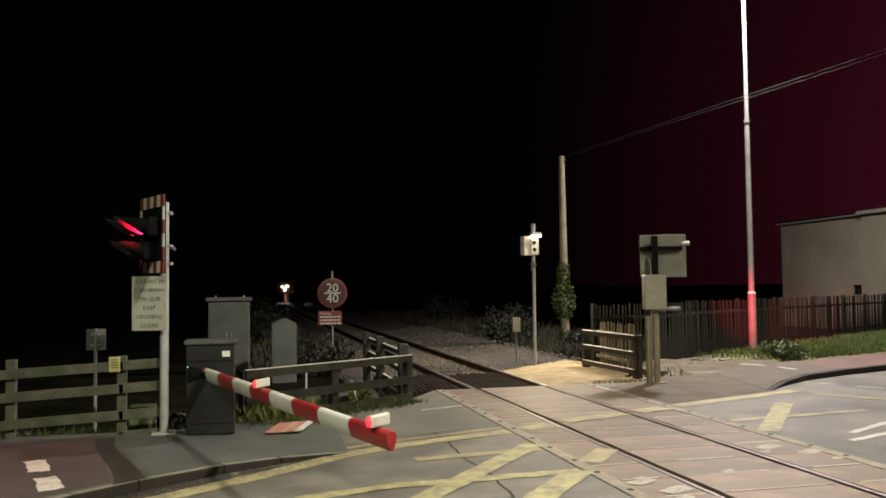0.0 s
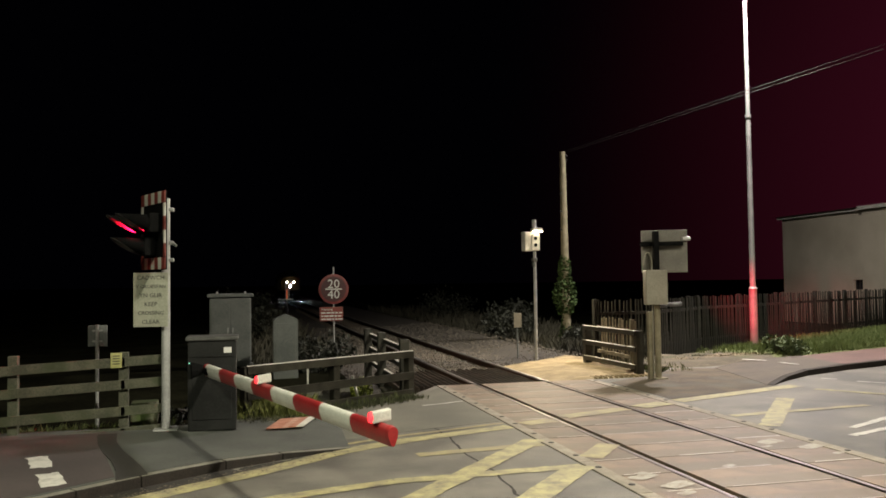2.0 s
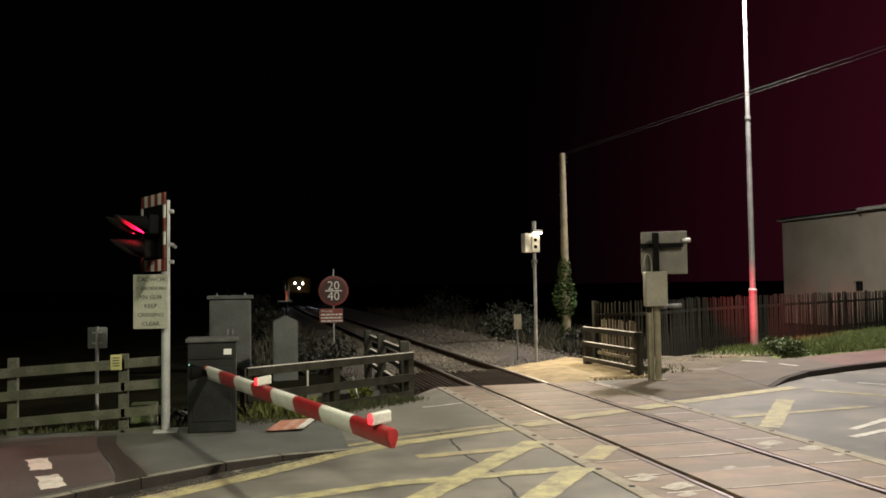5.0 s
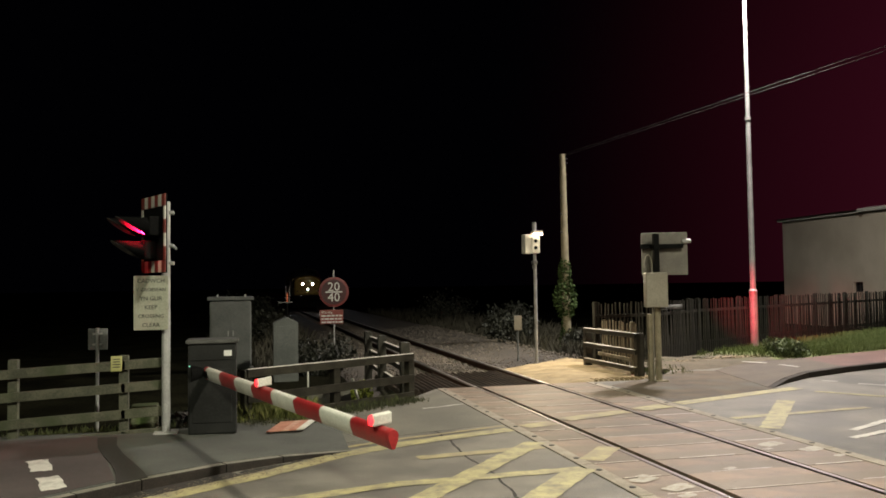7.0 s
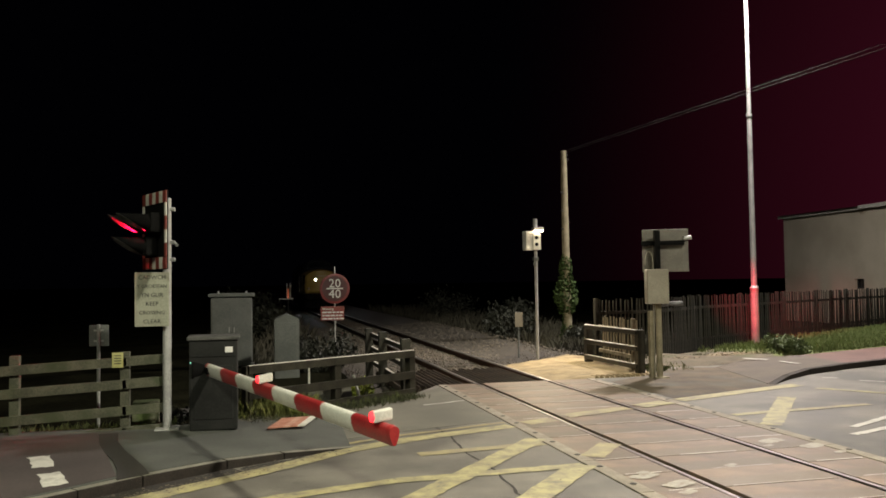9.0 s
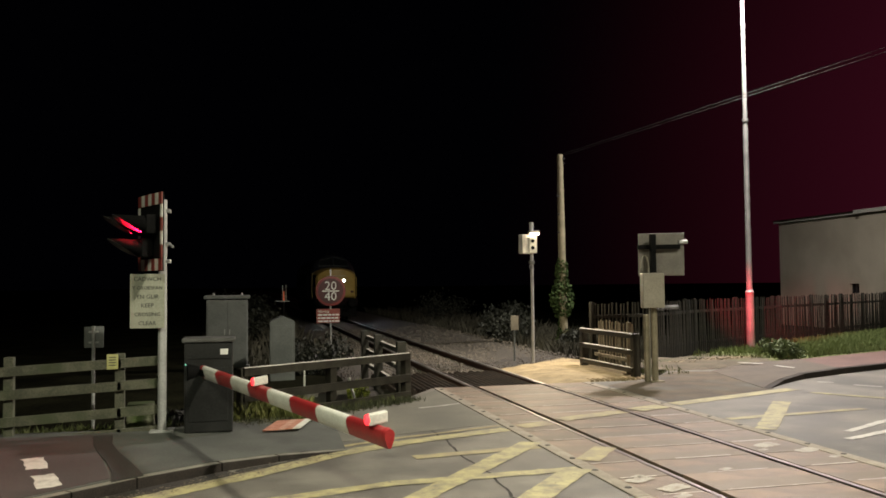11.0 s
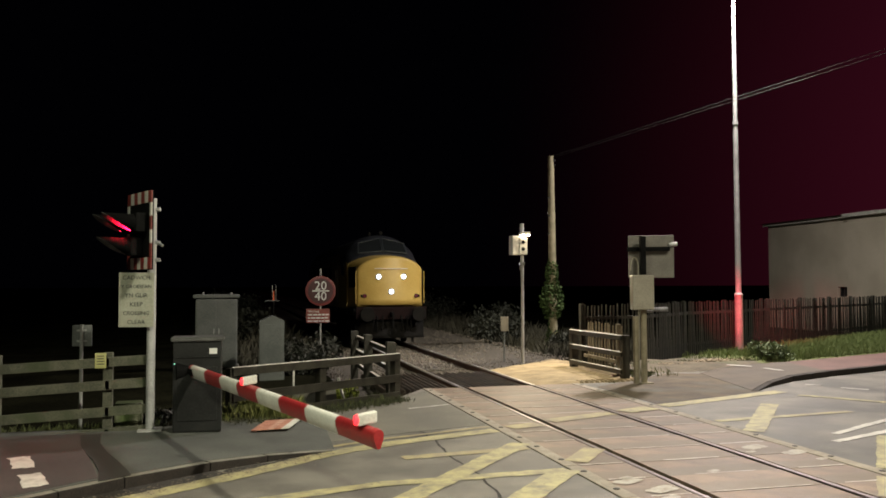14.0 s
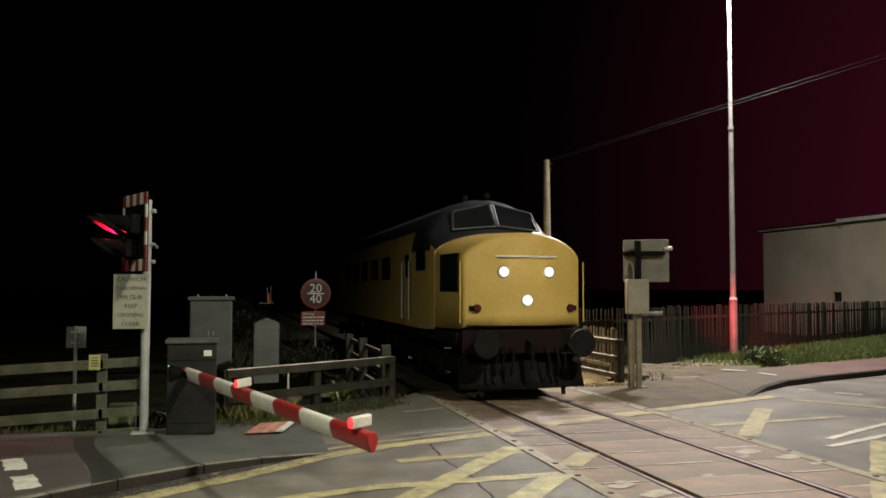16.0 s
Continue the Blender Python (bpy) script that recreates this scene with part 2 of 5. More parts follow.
def soften_lens(m, strength):
    """A reflector lamp: brightest in its middle, dim at its rim."""
    N, L = m.node_tree.nodes, m.node_tree.links
    co, sub, mul, ln, mr = N.new("ShaderNodeTexCoord"), N.new("ShaderNodeVectorMath"), N.new("ShaderNodeVectorMath"), N.new("ShaderNodeVectorMath"), N.new("ShaderNodeMapRange")
    sub.operation, mul.operation, ln.operation = "SUBTRACT", "MULTIPLY", "LENGTH"
    sub.inputs[1].default_value, mul.inputs[1].default_value = (0.5, 0.5, 0.5), (1, 0, 1)
    L.new(co.outputs["Generated"], sub.inputs[0])
    L.new(sub.outputs[0], mul.inputs[0])
    L.new(mul.outputs[0], ln.inputs[0])
    mr.inputs["From Min"].default_value, mr.inputs["From Max"].default_value = 0.02, 0.5
    mr.inputs["To Min"].default_value, mr.inputs["To Max"].default_value = 1.0, 0.0
    L.new(ln.outputs["Value"], mr.inputs["Value"])
    pw, sc = N.new("ShaderNodeMath"), N.new("ShaderNodeMath")
    pw.operation, sc.operation = "POWER", "MULTIPLY_ADD"
    pw.inputs[1].default_value = 9.0
    sc.inputs[1].default_value, sc.inputs[2].default_value = strength, 0.35
    L.new(mr.outputs[0], pw.inputs[0])
    L.new(pw.outputs[0], sc.inputs[0])
    L.new(sc.outputs[0], N["Principled BSDF"].inputs["Emission Strength"])


soften_lens(HEAD_GLOW, 14000.0)
RED_GLOW = glow("red_signal_glow", (1.0, 0.004, 0.03), 750.0)
RED_FAR = glow("red_far_glow", (1.0, 0.02, 0.05), 25.0)
RED_SMALL = glow("red_lens_glow", (1.0, 0.03, 0.04), 2.6)
TUBE_GLOW = glow("tube_glow", (1.0, 0.8, 0.55), 26.0)
LED_GLOW = glow("street_led_glow", (0.92, 0.95, 1.0), 40.0)


# ---------------------------------------------------------------- mesh helpers
def box(bm, c, s, turn=0.0, bevel=0.0, m=None, mi=0):
    """A box with centre c and size s, turned about z by turn degrees."""
    mm = m if m is not None else pose(*c, 0, 0, turn)
    r = bmesh.ops.create_cube(bm, size=1.0, matrix=mm @ Matrix.Diagonal((*s, 1)))
    faces = {f for v in r["verts"] for f in v.link_faces}
    for f in faces:
        f.material_index = mi
    if bevel:
        edges = list({e for v in r["verts"] for e in v.link_edges})
        bmesh.ops.bevel(bm, geom=edges, offset=bevel, segments=2, affect="EDGES", profile=0.6)
    return bm


def rod(bm, a, b, r0, r1=None, n=12, mi=0):
    a, b = Vector(a), Vector(b)
    d = b - a
    m = Matrix.Translation((a + b) / 2) @ d.to_track_quat("Z", "Y").to_matrix().to_4x4()
    r = bmesh.ops.create_cone(bm, cap_ends=True, segments=n, radius1=r0, radius2=r0 if r1 is None else r1, depth=d.length, matrix=m)
    for f in {f for v in r["verts"] for f in v.link_faces}:
        f.material_index = mi
        if len(f.verts) == 4:
            f.smooth = True
        else:
            for e in f.edges:
                e.smooth = False
    return bm


def plank(bm, a, b, width, thick, up=(0, 0, 1), bevel=0.006):
    """A rectangular bar from a to b: width along up, thick across."""
    a, b, up = Vector(a), Vector(b), Vector(up)
    d = (b - a).normalized()
    side = d.cross(up).normalized()
    u = side.cross(d)
    m = Matrix((side, d, u)).transposed().to_4x4()
    m.translation = (a + b) / 2
    return box(bm, None, (thick, (b - a).length, width), m=m, bevel=bevel)


def mesh_of(bm, *materials):
    bmesh.ops.recalc_face_normals(bm, faces=bm.faces)
    me = bpy.data.meshes.new("mesh")
    bm.to_mesh(me)
    bm.free()
    for m in materials:
        me.materials.append(m)
    return me


def part(name, bm, material, parent, label=""):
    ms = material if isinstance(material, (list, tuple)) else (material,)
    ob = new(name, mesh_of(bm, *ms))
    ob.parent = parent
    return tagged(ob, label)


def solo(name, bm, material, label, category, group="", kind=""):
    ms = material if isinstance(material, (list, tuple)) else (material,)
    return tagged(new(name, mesh_of(bm, *ms)), label, category, group, kind)


def thing(name, m, label, category, group="", kind=""):
    ob = new(name)
    ob.empty_display_size = 0.1
    ob.matrix_basis = m
    return tagged(ob, label, category, group, kind)


def B():
    return bmesh.new()


def slab(points, z, depth, bm=None):
    """A flat slab: its outline points (x, y), its top at z."""
    bm = bm or B()
    f = bm.faces.new([bm.verts.new((x, y, z)) for x, y in points])
    r = bmesh.ops.extrude_face_region(bm, geom=[f])
    for v in r["geom"]:
        if isinstance(v, bmesh.types.BMVert):
            v.co.z -= depth
    bmesh.ops.recalc_face_normals(bm, faces=bm.faces)
    bmesh.ops.triangulate(bm, faces=[f for f in bm.faces if len(f.verts) > 4])
    return bm


def stripe(bm, a, b, width, z, jag=0.012, step=0.1):
    """A painted line with a slightly uneven edge."""
    a, b = Vector(a), Vector(b)
    d = b - a
    n = max(1, int(d.length / step))
    side = Vector((-d.y, d.x)).normalized() * width / 2
    rows = []
    for i in range(n + 1):
        c = a + d * i / n
        j, k = (min(jag, width * 0.3) * random.uniform(-1, 1) for _ in range(2))
        p, q = c + side * (1 + j / width * 2), c - side * (1 + k / width * 2)
        rows.append((bm.verts.new((p.x, p.y, z)), bm.verts.new((q.x, q.y, z))))
    for (p, q), (r, s) in zip(rows, rows[1:]):
        bm.faces.new((p, q, s, r))
    return bm


def text_mesh(words, size, spacing=1.0):
    cu = bpy.data.curves.new("words", "FONT")
    cu.body, cu.size, cu.align_x, cu.align_y, cu.extrude, cu.space_character = words, size, "CENTER", "CENTER", 0.002, spacing
    cu.resolution_u = 2
    ob = bpy.data.objects.new("words", cu)
    me = bpy.data.meshes.new_from_object(ob)
    bpy.data.objects.remove(ob)
    return me


def lettering(name, words, size, m, material, parent, label=""):
    me = text_mesh(words, size)
    me.materials.clear()
    me.materials.append(material)
    ob = new(name, me)
    ob.parent = parent
    ob.matrix_basis = m
    return tagged(ob, label)


def blot(x, y, w, h, z, seed, turn=0.0):
    """An uneven flat patch of paint."""
    rng = random.Random(seed)
    bm = B()
    pts = []
    for i in range(22):
        a = 2 * math.pi * i / 22
        c, s = math.cos(a), math.sin(a)
        k = max(abs(c), abs(s)) ** -0.7 * rng.uniform(0.82, 1.08)
        p = Vector((c * k * w / 2, s * k * h / 2))
        p.rotate(Matrix.Rotation(radians(turn), 2))
        pts.append(bm.verts.new((x + p.x, y + p.y, z)))
    bm.faces.new(pts)
    return bm


# text that faces -y
FACE = pose(0, 0, 0, 90, 0, 0)

# ---------------------------------------------------------------- plan
XC = 5.093                       # middle of the track
RAIL_W, RAIL_E = XC - 0.7525, XC + 0.7525
DECK_END = 15.94
Z0 = Matrix.Identity(4)

# ---------------------------------------------------------------- ground and road
def make_ground():
    bm = B()
    bmesh.ops.create_grid(bm, x_segments=60, y_segments=60, size=1500, matrix=pose(0, 0, -0.3))
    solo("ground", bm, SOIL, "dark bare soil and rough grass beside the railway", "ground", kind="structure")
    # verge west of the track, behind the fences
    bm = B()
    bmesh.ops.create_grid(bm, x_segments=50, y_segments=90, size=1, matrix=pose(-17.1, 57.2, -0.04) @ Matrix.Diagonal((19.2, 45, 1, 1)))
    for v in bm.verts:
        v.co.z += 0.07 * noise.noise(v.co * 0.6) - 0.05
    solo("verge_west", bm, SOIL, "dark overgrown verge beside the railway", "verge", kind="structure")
    west = [(-40, -20), (3.53, -20), (3.53, 15.94), (2.8, 14.75), (0.1, 12.95), (-0.7, 12.3), (-3, 12.2), (-40, 12.2)]
    east = [(6.82, -20), (60, -20), (60, 44), (22, 23.6), (13.4, 18.7), (11, 18.1), (9.3, 17.4), (8.5, 16.3), (8.3, 15.94), (6.82, 15.94)]
    solo("road_west", slab(west, 0, 0.28), ASPHALT, "worn grey asphalt road up to the crossing", "road", kind="structure")
    solo("road_east", slab(east, 0, 0.28), ASPHALT, "worn grey asphalt road beyond the crossing", "road", kind="structure")


def kerbed_path(name, kerb_line, back, surfaces, first, label):
    """A raised footway with kerb stones along its front; kerb_line: (x, y, height)."""
    inner = []
    for i, (x, y, h) in enumerate(kerb_line):
        a = Vector(kerb_line[max(0, i - 1)][:2])
        b = Vector(kerb_line[min(len(kerb_line) - 1, i + 1)][:2])
        d = (b - a).normalized()
        n = Vector((-d.y, d.x)) * 0.125
        inner.append((x + n.x, y + n.y, h))
    bm = B()
    front = [bm.verts.new((x, y, h + 0.002)) for x, y, h in inner]
    rear = [bm.verts.new(p) for p in back]
    for i in range(len(front) - 1):
        bm.faces.new((front[i], front[i + 1], rear[i + 1], rear[i])).material_index = 0 if i < first else 1
    r = bmesh.ops.extrude_face_region(bm, geom=bm.faces[:])
    for v in r["geom"]:
        if isinstance(v, bmesh.types.BMVert):
            v.co.z -= 0.2
    path = solo(name, bm, surfaces, label, "footway", kind="structure")
    # stones
    pts = [Vector(p) for p in kerb_line]
    for a, b in zip(pts, pts[1:]):
        n = max(1, round((b - a).length / 0.9))
        for i in range(n):
            p, q = a.lerp(b, i / n), a.lerp(b, (i + 1) / n)
            if max(p.z, q.z) < 0.012:
                continue
            d = (q - p).normalized()
            s = Vector((-d.y, d.x, 0)).normalized() * 0.0625
            bm = B()
            plank(bm, p + s + d * 0.004 + Vector((0, 0, -0.1)), q + s - d * 0.004 + Vector((0, 0, -0.1)), 0.2, 0.12, bevel=0.012)
            # west kerb: upward faces take the paler colour, side faces the darker
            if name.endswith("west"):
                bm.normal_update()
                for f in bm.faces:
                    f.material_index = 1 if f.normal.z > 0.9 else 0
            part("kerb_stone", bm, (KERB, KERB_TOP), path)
    return path


make_ground()
kerbed_path("footway_west",
            [(-9.5, 2.0, 0.1), (-4.4, 6.0, 0.1), (-2.1, 8.0, 0.115), (-1.05, 8.88, 0.115), (-0.25, 9.47, 0.1), (0.37, 9.82, 0.075), (1.25, 10.27, 0.006)],
            [(-14, 12.1, 0.1), (-6.0, 12.1, 0.1), (-3.2, 12.1, 0.1), (-1.9, 12.1, 0.1), (-0.9, 12.1, 0.09), (0.0, 12.6, 0.06), (1.3, 13.6, 0.006)],
            (TARMAC_PATH,), 99, "dark tarmac footway ending at the crossing")
kerbed_path("footway_east",
            [(9.55, 13.9, 0.01), (10.3, 14.5, 0.08), (11.2, 15.1, 0.11), (12.6, 15.7, 0.12), (14.1, 16.22, 0.12), (18, 17.7, 0.12), (26, 21.0, 0.12), (40, 27, 0.12)],
            [(10.2, 17.0, 0.01), (10.9, 17.4, 0.06), (11.6, 17.6, 0.1), (13.0, 17.8, 0.12), (14.6, 18.35, 0.12), (20, 20.45, 0.12), (28, 23.7, 0.12), (42, 29.6, 0.12)],
            (mat("grey_footway", (0.062, 0.049, 0.037), (0.11, 0.089, 0.069), 0.8, scale=1.5, fine=90, bump=0.4), RED_TARMAC), 3, "grey to reddish tarmac footway with a dark kerb")


def ground_patches():
    bm = slab([(-1.9, 11.5), (-1.66, 11.5), (-1.58, 10.9), (-1.42, 10.3), (-1.22, 9.7), (-1.08, 9.25), (-1.0, 8.95), (-1.28, 8.75), (-1.34, 9.2), (-1.47, 9.75), (-1.62, 10.2), (-1.78, 10.8)], 0.1235, 0.006)
    solo("footway_patch", bm, PATCH, "dark tarmac patch across the footway", "footway patch", kind="structure")
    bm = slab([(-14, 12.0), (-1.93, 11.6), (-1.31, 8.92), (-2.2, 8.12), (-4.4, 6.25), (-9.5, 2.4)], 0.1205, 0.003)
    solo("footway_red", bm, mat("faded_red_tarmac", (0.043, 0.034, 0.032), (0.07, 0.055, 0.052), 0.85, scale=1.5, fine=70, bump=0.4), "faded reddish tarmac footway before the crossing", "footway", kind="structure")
    rng = random.Random(4)
    for square in (((-2.42, 10.16), (-2.2, 10.22), (-2.02, 9.57), (-2.24, 9.58)), ((-2.11, 9.22), (-1.9, 9.29), (-1.71, 8.72), (-1.91, 8.62))):
        pts = []
        for (xa, ya), (xb, yb) in zip(square, square[1:] + square[:1]):
            for k in range(5):
                pts.append((xa + (xb - xa) * k / 5 + rng.uniform(-0.013, 0.013), ya + (yb - ya) * k / 5 + rng.uniform(-0.025, 0.025)))
        solo("footway_marking", slab(pts, 0.1255, 0.002), WPAINT, "worn white painted square on the footway", "road marking", "white squares", "structure")
    # dark slab that paints the barrier arm's shadow onto the kerb
    solo("kerb_shadow", slab([(0.42, 9.86), (0.6, 9.98), (0.68, 10.12), (0.5, 10.02)], 0.052, 0.05), PATCH, "barrier arm shadow painted dark across the kerb line", "gully", kind="structure")
    bm = B()
    stripe(bm, (-4.3, 5.85), (-2.0, 7.83), 0.42, 0.004, 0.05)
    stripe(bm, (-2.0, 7.83), (-0.95, 8.72), 0.44, 0.004, 0.05)
    stripe(bm, (-0.95, 8.72), (-0.1, 9.36), 0.38, 0.004, 0.05)
    stripe(bm, (-0.1, 9.4), (0.75, 9.92), 0.16, 0.004, 0.04)
    solo("gutter", bm, GUTTER, "dirty dark gutter along the kerb", "gutter", kind="structure")
    # long crack in the road west of the deck
    bm = B()
    y = 7.0
    while y < 15.2:
        x = 2.49 + 0.03 * math.sin(y * 3.1) + 0.02 * math.sin(y * 9.7)
        x2 = 2.49 + 0.03 * math.sin((y + 0.3) * 3.1) + 0.02 * math.sin((y + 0.3) * 9.7)
        stripe(bm, (x, y), (x2, y + 0.3), 0.03, 0.003, 0.008, 0.1)
        y += 0.3
    solo("road_crack", bm, PATCH, "dark sealed crack in the asphalt", "crack", kind="structure")
    bm = slab([(0.4, 10.55), (2.4, 11.3), (3.5, 11.6), (3.5, 15.6), (2.85, 14.6), (0.2, 12.9), (-0.5, 12.2), (-0.3, 10.3)], 0.004, 0.004)
    solo("footway_crossing", bm, mat("worn_footpath", (0.095, 0.092, 0.074), (0.165, 0.157, 0.125), 0.75, scale=1.2, fine=60, bump=0.3), "grey level footway across the railway", "footway", kind="structure")
    bm = slab([(6.9, 12.85), (8.4, 13.4), (9.6, 13.85), (10.0, 15.3), (10.3, 16.9), (9.4, 17.2), (8.2, 16.2), (6.9, 15.3)], 0.004, 0.004)
    solo("footway_apron", bm, mat("earthy_tarmac", (0.055, 0.041, 0.028), (0.125, 0.096, 0.064), 0.85, scale=1.8, fine=80, bump=0.5, stain=(0.10, 0.095, 0.08), stain_at=0.56), "earth-stained tarmac between the deck and the footway", "footway", kind="structure")


ground_patches()


def road_markings():
    z = 0.008

    def line(label, pts, width, material, cat="road marking", zz=z):
        bm = B()
        for a, b in zip(pts, pts[1:]):
            stripe(bm, a, b, width, zz)
        solo("painted_line", bm, material, label, cat, kind="structure")
    edge = "worn yellow line along the edge of the crossing box"
    hatch = "worn yellow hatching line on the crossing"
    line(edge, [(-2.6, 7.2), (-1.05, 8.36), (0.25, 9.36), (1.0, 10.02)], 0.27, YPAINT)
    line(edge, [(1.0, 10.05), (1.95, 10.55), (3.5, 11.12)], 0.26, YPAINT)
    line(edge, [(0.9, 10.4), (1.9, 10.86), (3.5, 11.42)], 0.1, FAINT_YELLOW)
    line(edge, [(6.86, 12.62), (8.4, 13.18), (9.9, 13.72)], 0.3, YPAINT)
    line(edge, [(4.5, 11.65), (5.7, 12.1)], 0.3, FAINT_YELLOW, zz=0.0115)
    line(edge, [(5.95, 12.2), (6.58, 12.45)], 0.34, YPAINT, zz=0.0115)
    line(edge, [(3.75, 11.25), (4.24, 11.42)], 0.3, FAINT_YELLOW, zz=0.0115)
    line(hatch, [(-0.6, 7.75), (0.25, 8.08), (1.44, 8.42), (3.5, 8.55)], 0.2, YPAINT)
    line(hatch, [(1.9, 9.62), (3.5, 9.82)], 0.2, FAINT_YELLOW)
    line(hatch, [(6.86, 11.02), (7.6, 11.12), (8.2, 11.16)], 0.17, YPAINT)
    line(hatch, [(8.2, 11.16), (9.4, 11.3)], 0.15, FAINT_YELLOW)
    line(hatch, [(1.2, 7.33), (2.54, 8.94), (3.52, 10.12)], 0.27, YPAINT, zz=0.0095)
    line(hatch, [(2.3, 7.1), (3.5, 8.55)], 0.3, YPAINT, zz=0.0095)
    line(hatch, [(3.75, 8.9), (4.28, 9.55)], 0.27, FAINT_YELLOW, zz=0.012)
    line(hatch, [(6.86, 10.1), (8.7, 12.35)], 0.28, YPAINT, zz=0.0095)
    line(hatch, [(9.9, 13.2), (10.6, 12.15), (11.2, 11.2)], 0.16, YPAINT)
    line(hatch, [(6.9, 7.68), (8.36, 9.34)], 0.3, YPAINT, zz=0.0095)
    line(hatch, [(6.0, 6.64), (6.6, 7.34)], 0.3, FAINT_YELLOW, zz=0.012)
    centre = "white line along the middle of the road"
    line(centre, [(7.8, 9.66), (8.8, 10.2), (12, 11.7)], 0.12, WPAINT)
    line(centre, [(7.42, 9.2), (8.2, 9.5), (12, 11.0)], 0.12, WPAINT)
    dash = "short white dash on the tarmac beside the crossing"
    for a, b in (((11.2, 17.5), (11.52, 17.0)), ((11.54, 16.58), (11.6, 16.0))):
        line(dash, [a, b], 0.1, WPAINT, zz=0.128)
    for a, b in (((11.06, 14.55), (11.25, 14.32)), ((11.36, 13.9), (11.66, 13.5)), ((11.9, 13.2), (12.2, 12.8))):
        line(dash, [a, b], 0.09, WPAINT)
    line("thin pale line at the edge of the level footway", [(2.75, 13.42), (3.0, 13.5), (3.5, 13.72)], 0.06, WPAINT)
    for x, y, w in ((4.06, 7.5, 0.34), (3.9, 7.9, 0.32), (4.0, 7.2, 0.2), (6.2, 9.15, 0.36), (6.5, 8.75, 0.34), (6.55, 8.35, 0.16), (5.0, 8.1, 0.16), (3.95, 8.05, 0.14), (6.0, 8.9, 0.14)):
        bm = blot(x, y, w * 1.15, w * 0.6, 0.008, int(x * 100), 25)
        solo("paint_patch", bm, FAINT_WHITE, "scuffed remains of white paint on the deck", "road marking", "paint remains", "structure")


road_markings()

# ---------------------------------------------------------------- railway
def make_rail(x):
    t = thing("rail", pose(x, 0, 0), "worn shiny steel rail through the crossing", "rail", "rails of the track")
    y0, y1 = -20, 420
    bm = B()
    r, n = 0.013, 6
    side = [(0.036 - r + r * math.cos(k * math.pi / 2 / n), -r + r * math.sin(k * math.pi / 2 / n)) for k in range(n + 1)]
    outline = [(0.036, -0.03)] + side + [(0, 0.0006)] + [(-x, z) for x, z in reversed(side)] + [(-0.036, -0.03)]
    ends = [[bm.verts.new((x, y, z)) for x, z in outline] for y in (y0, 0, 15.94, 50, 100, 200, y1)]
    for a, b in zip(ends, ends[1:]):
        for i in range(len(outline) - 1):
            f = bm.faces.new((a[i], a[i + 1], b[i + 1], b[i]))
            f.smooth, f.material_index = True, 1 if a[0].co.y > 15 else 0
    part("rail_head", bm, (RAIL, RAIL_OPEN), t, "polished running surface")
    bm = B()
    box(bm, (0, (y0 + y1) / 2, -0.04), (0.066, y1 - y0, 0.02))
    box(bm, (0, (y0 + y1) / 2, -0.1), (0.02, y1 - y0, 0.1))
    box(bm, (0, (y0 + y1) / 2, -0.155), (0.14, y1 - y0, 0.012))
    part("rail_web", bm, RUST, t, "rusty brown web and foot")


make_rail(RAIL_W)
make_rail(RAIL_E)


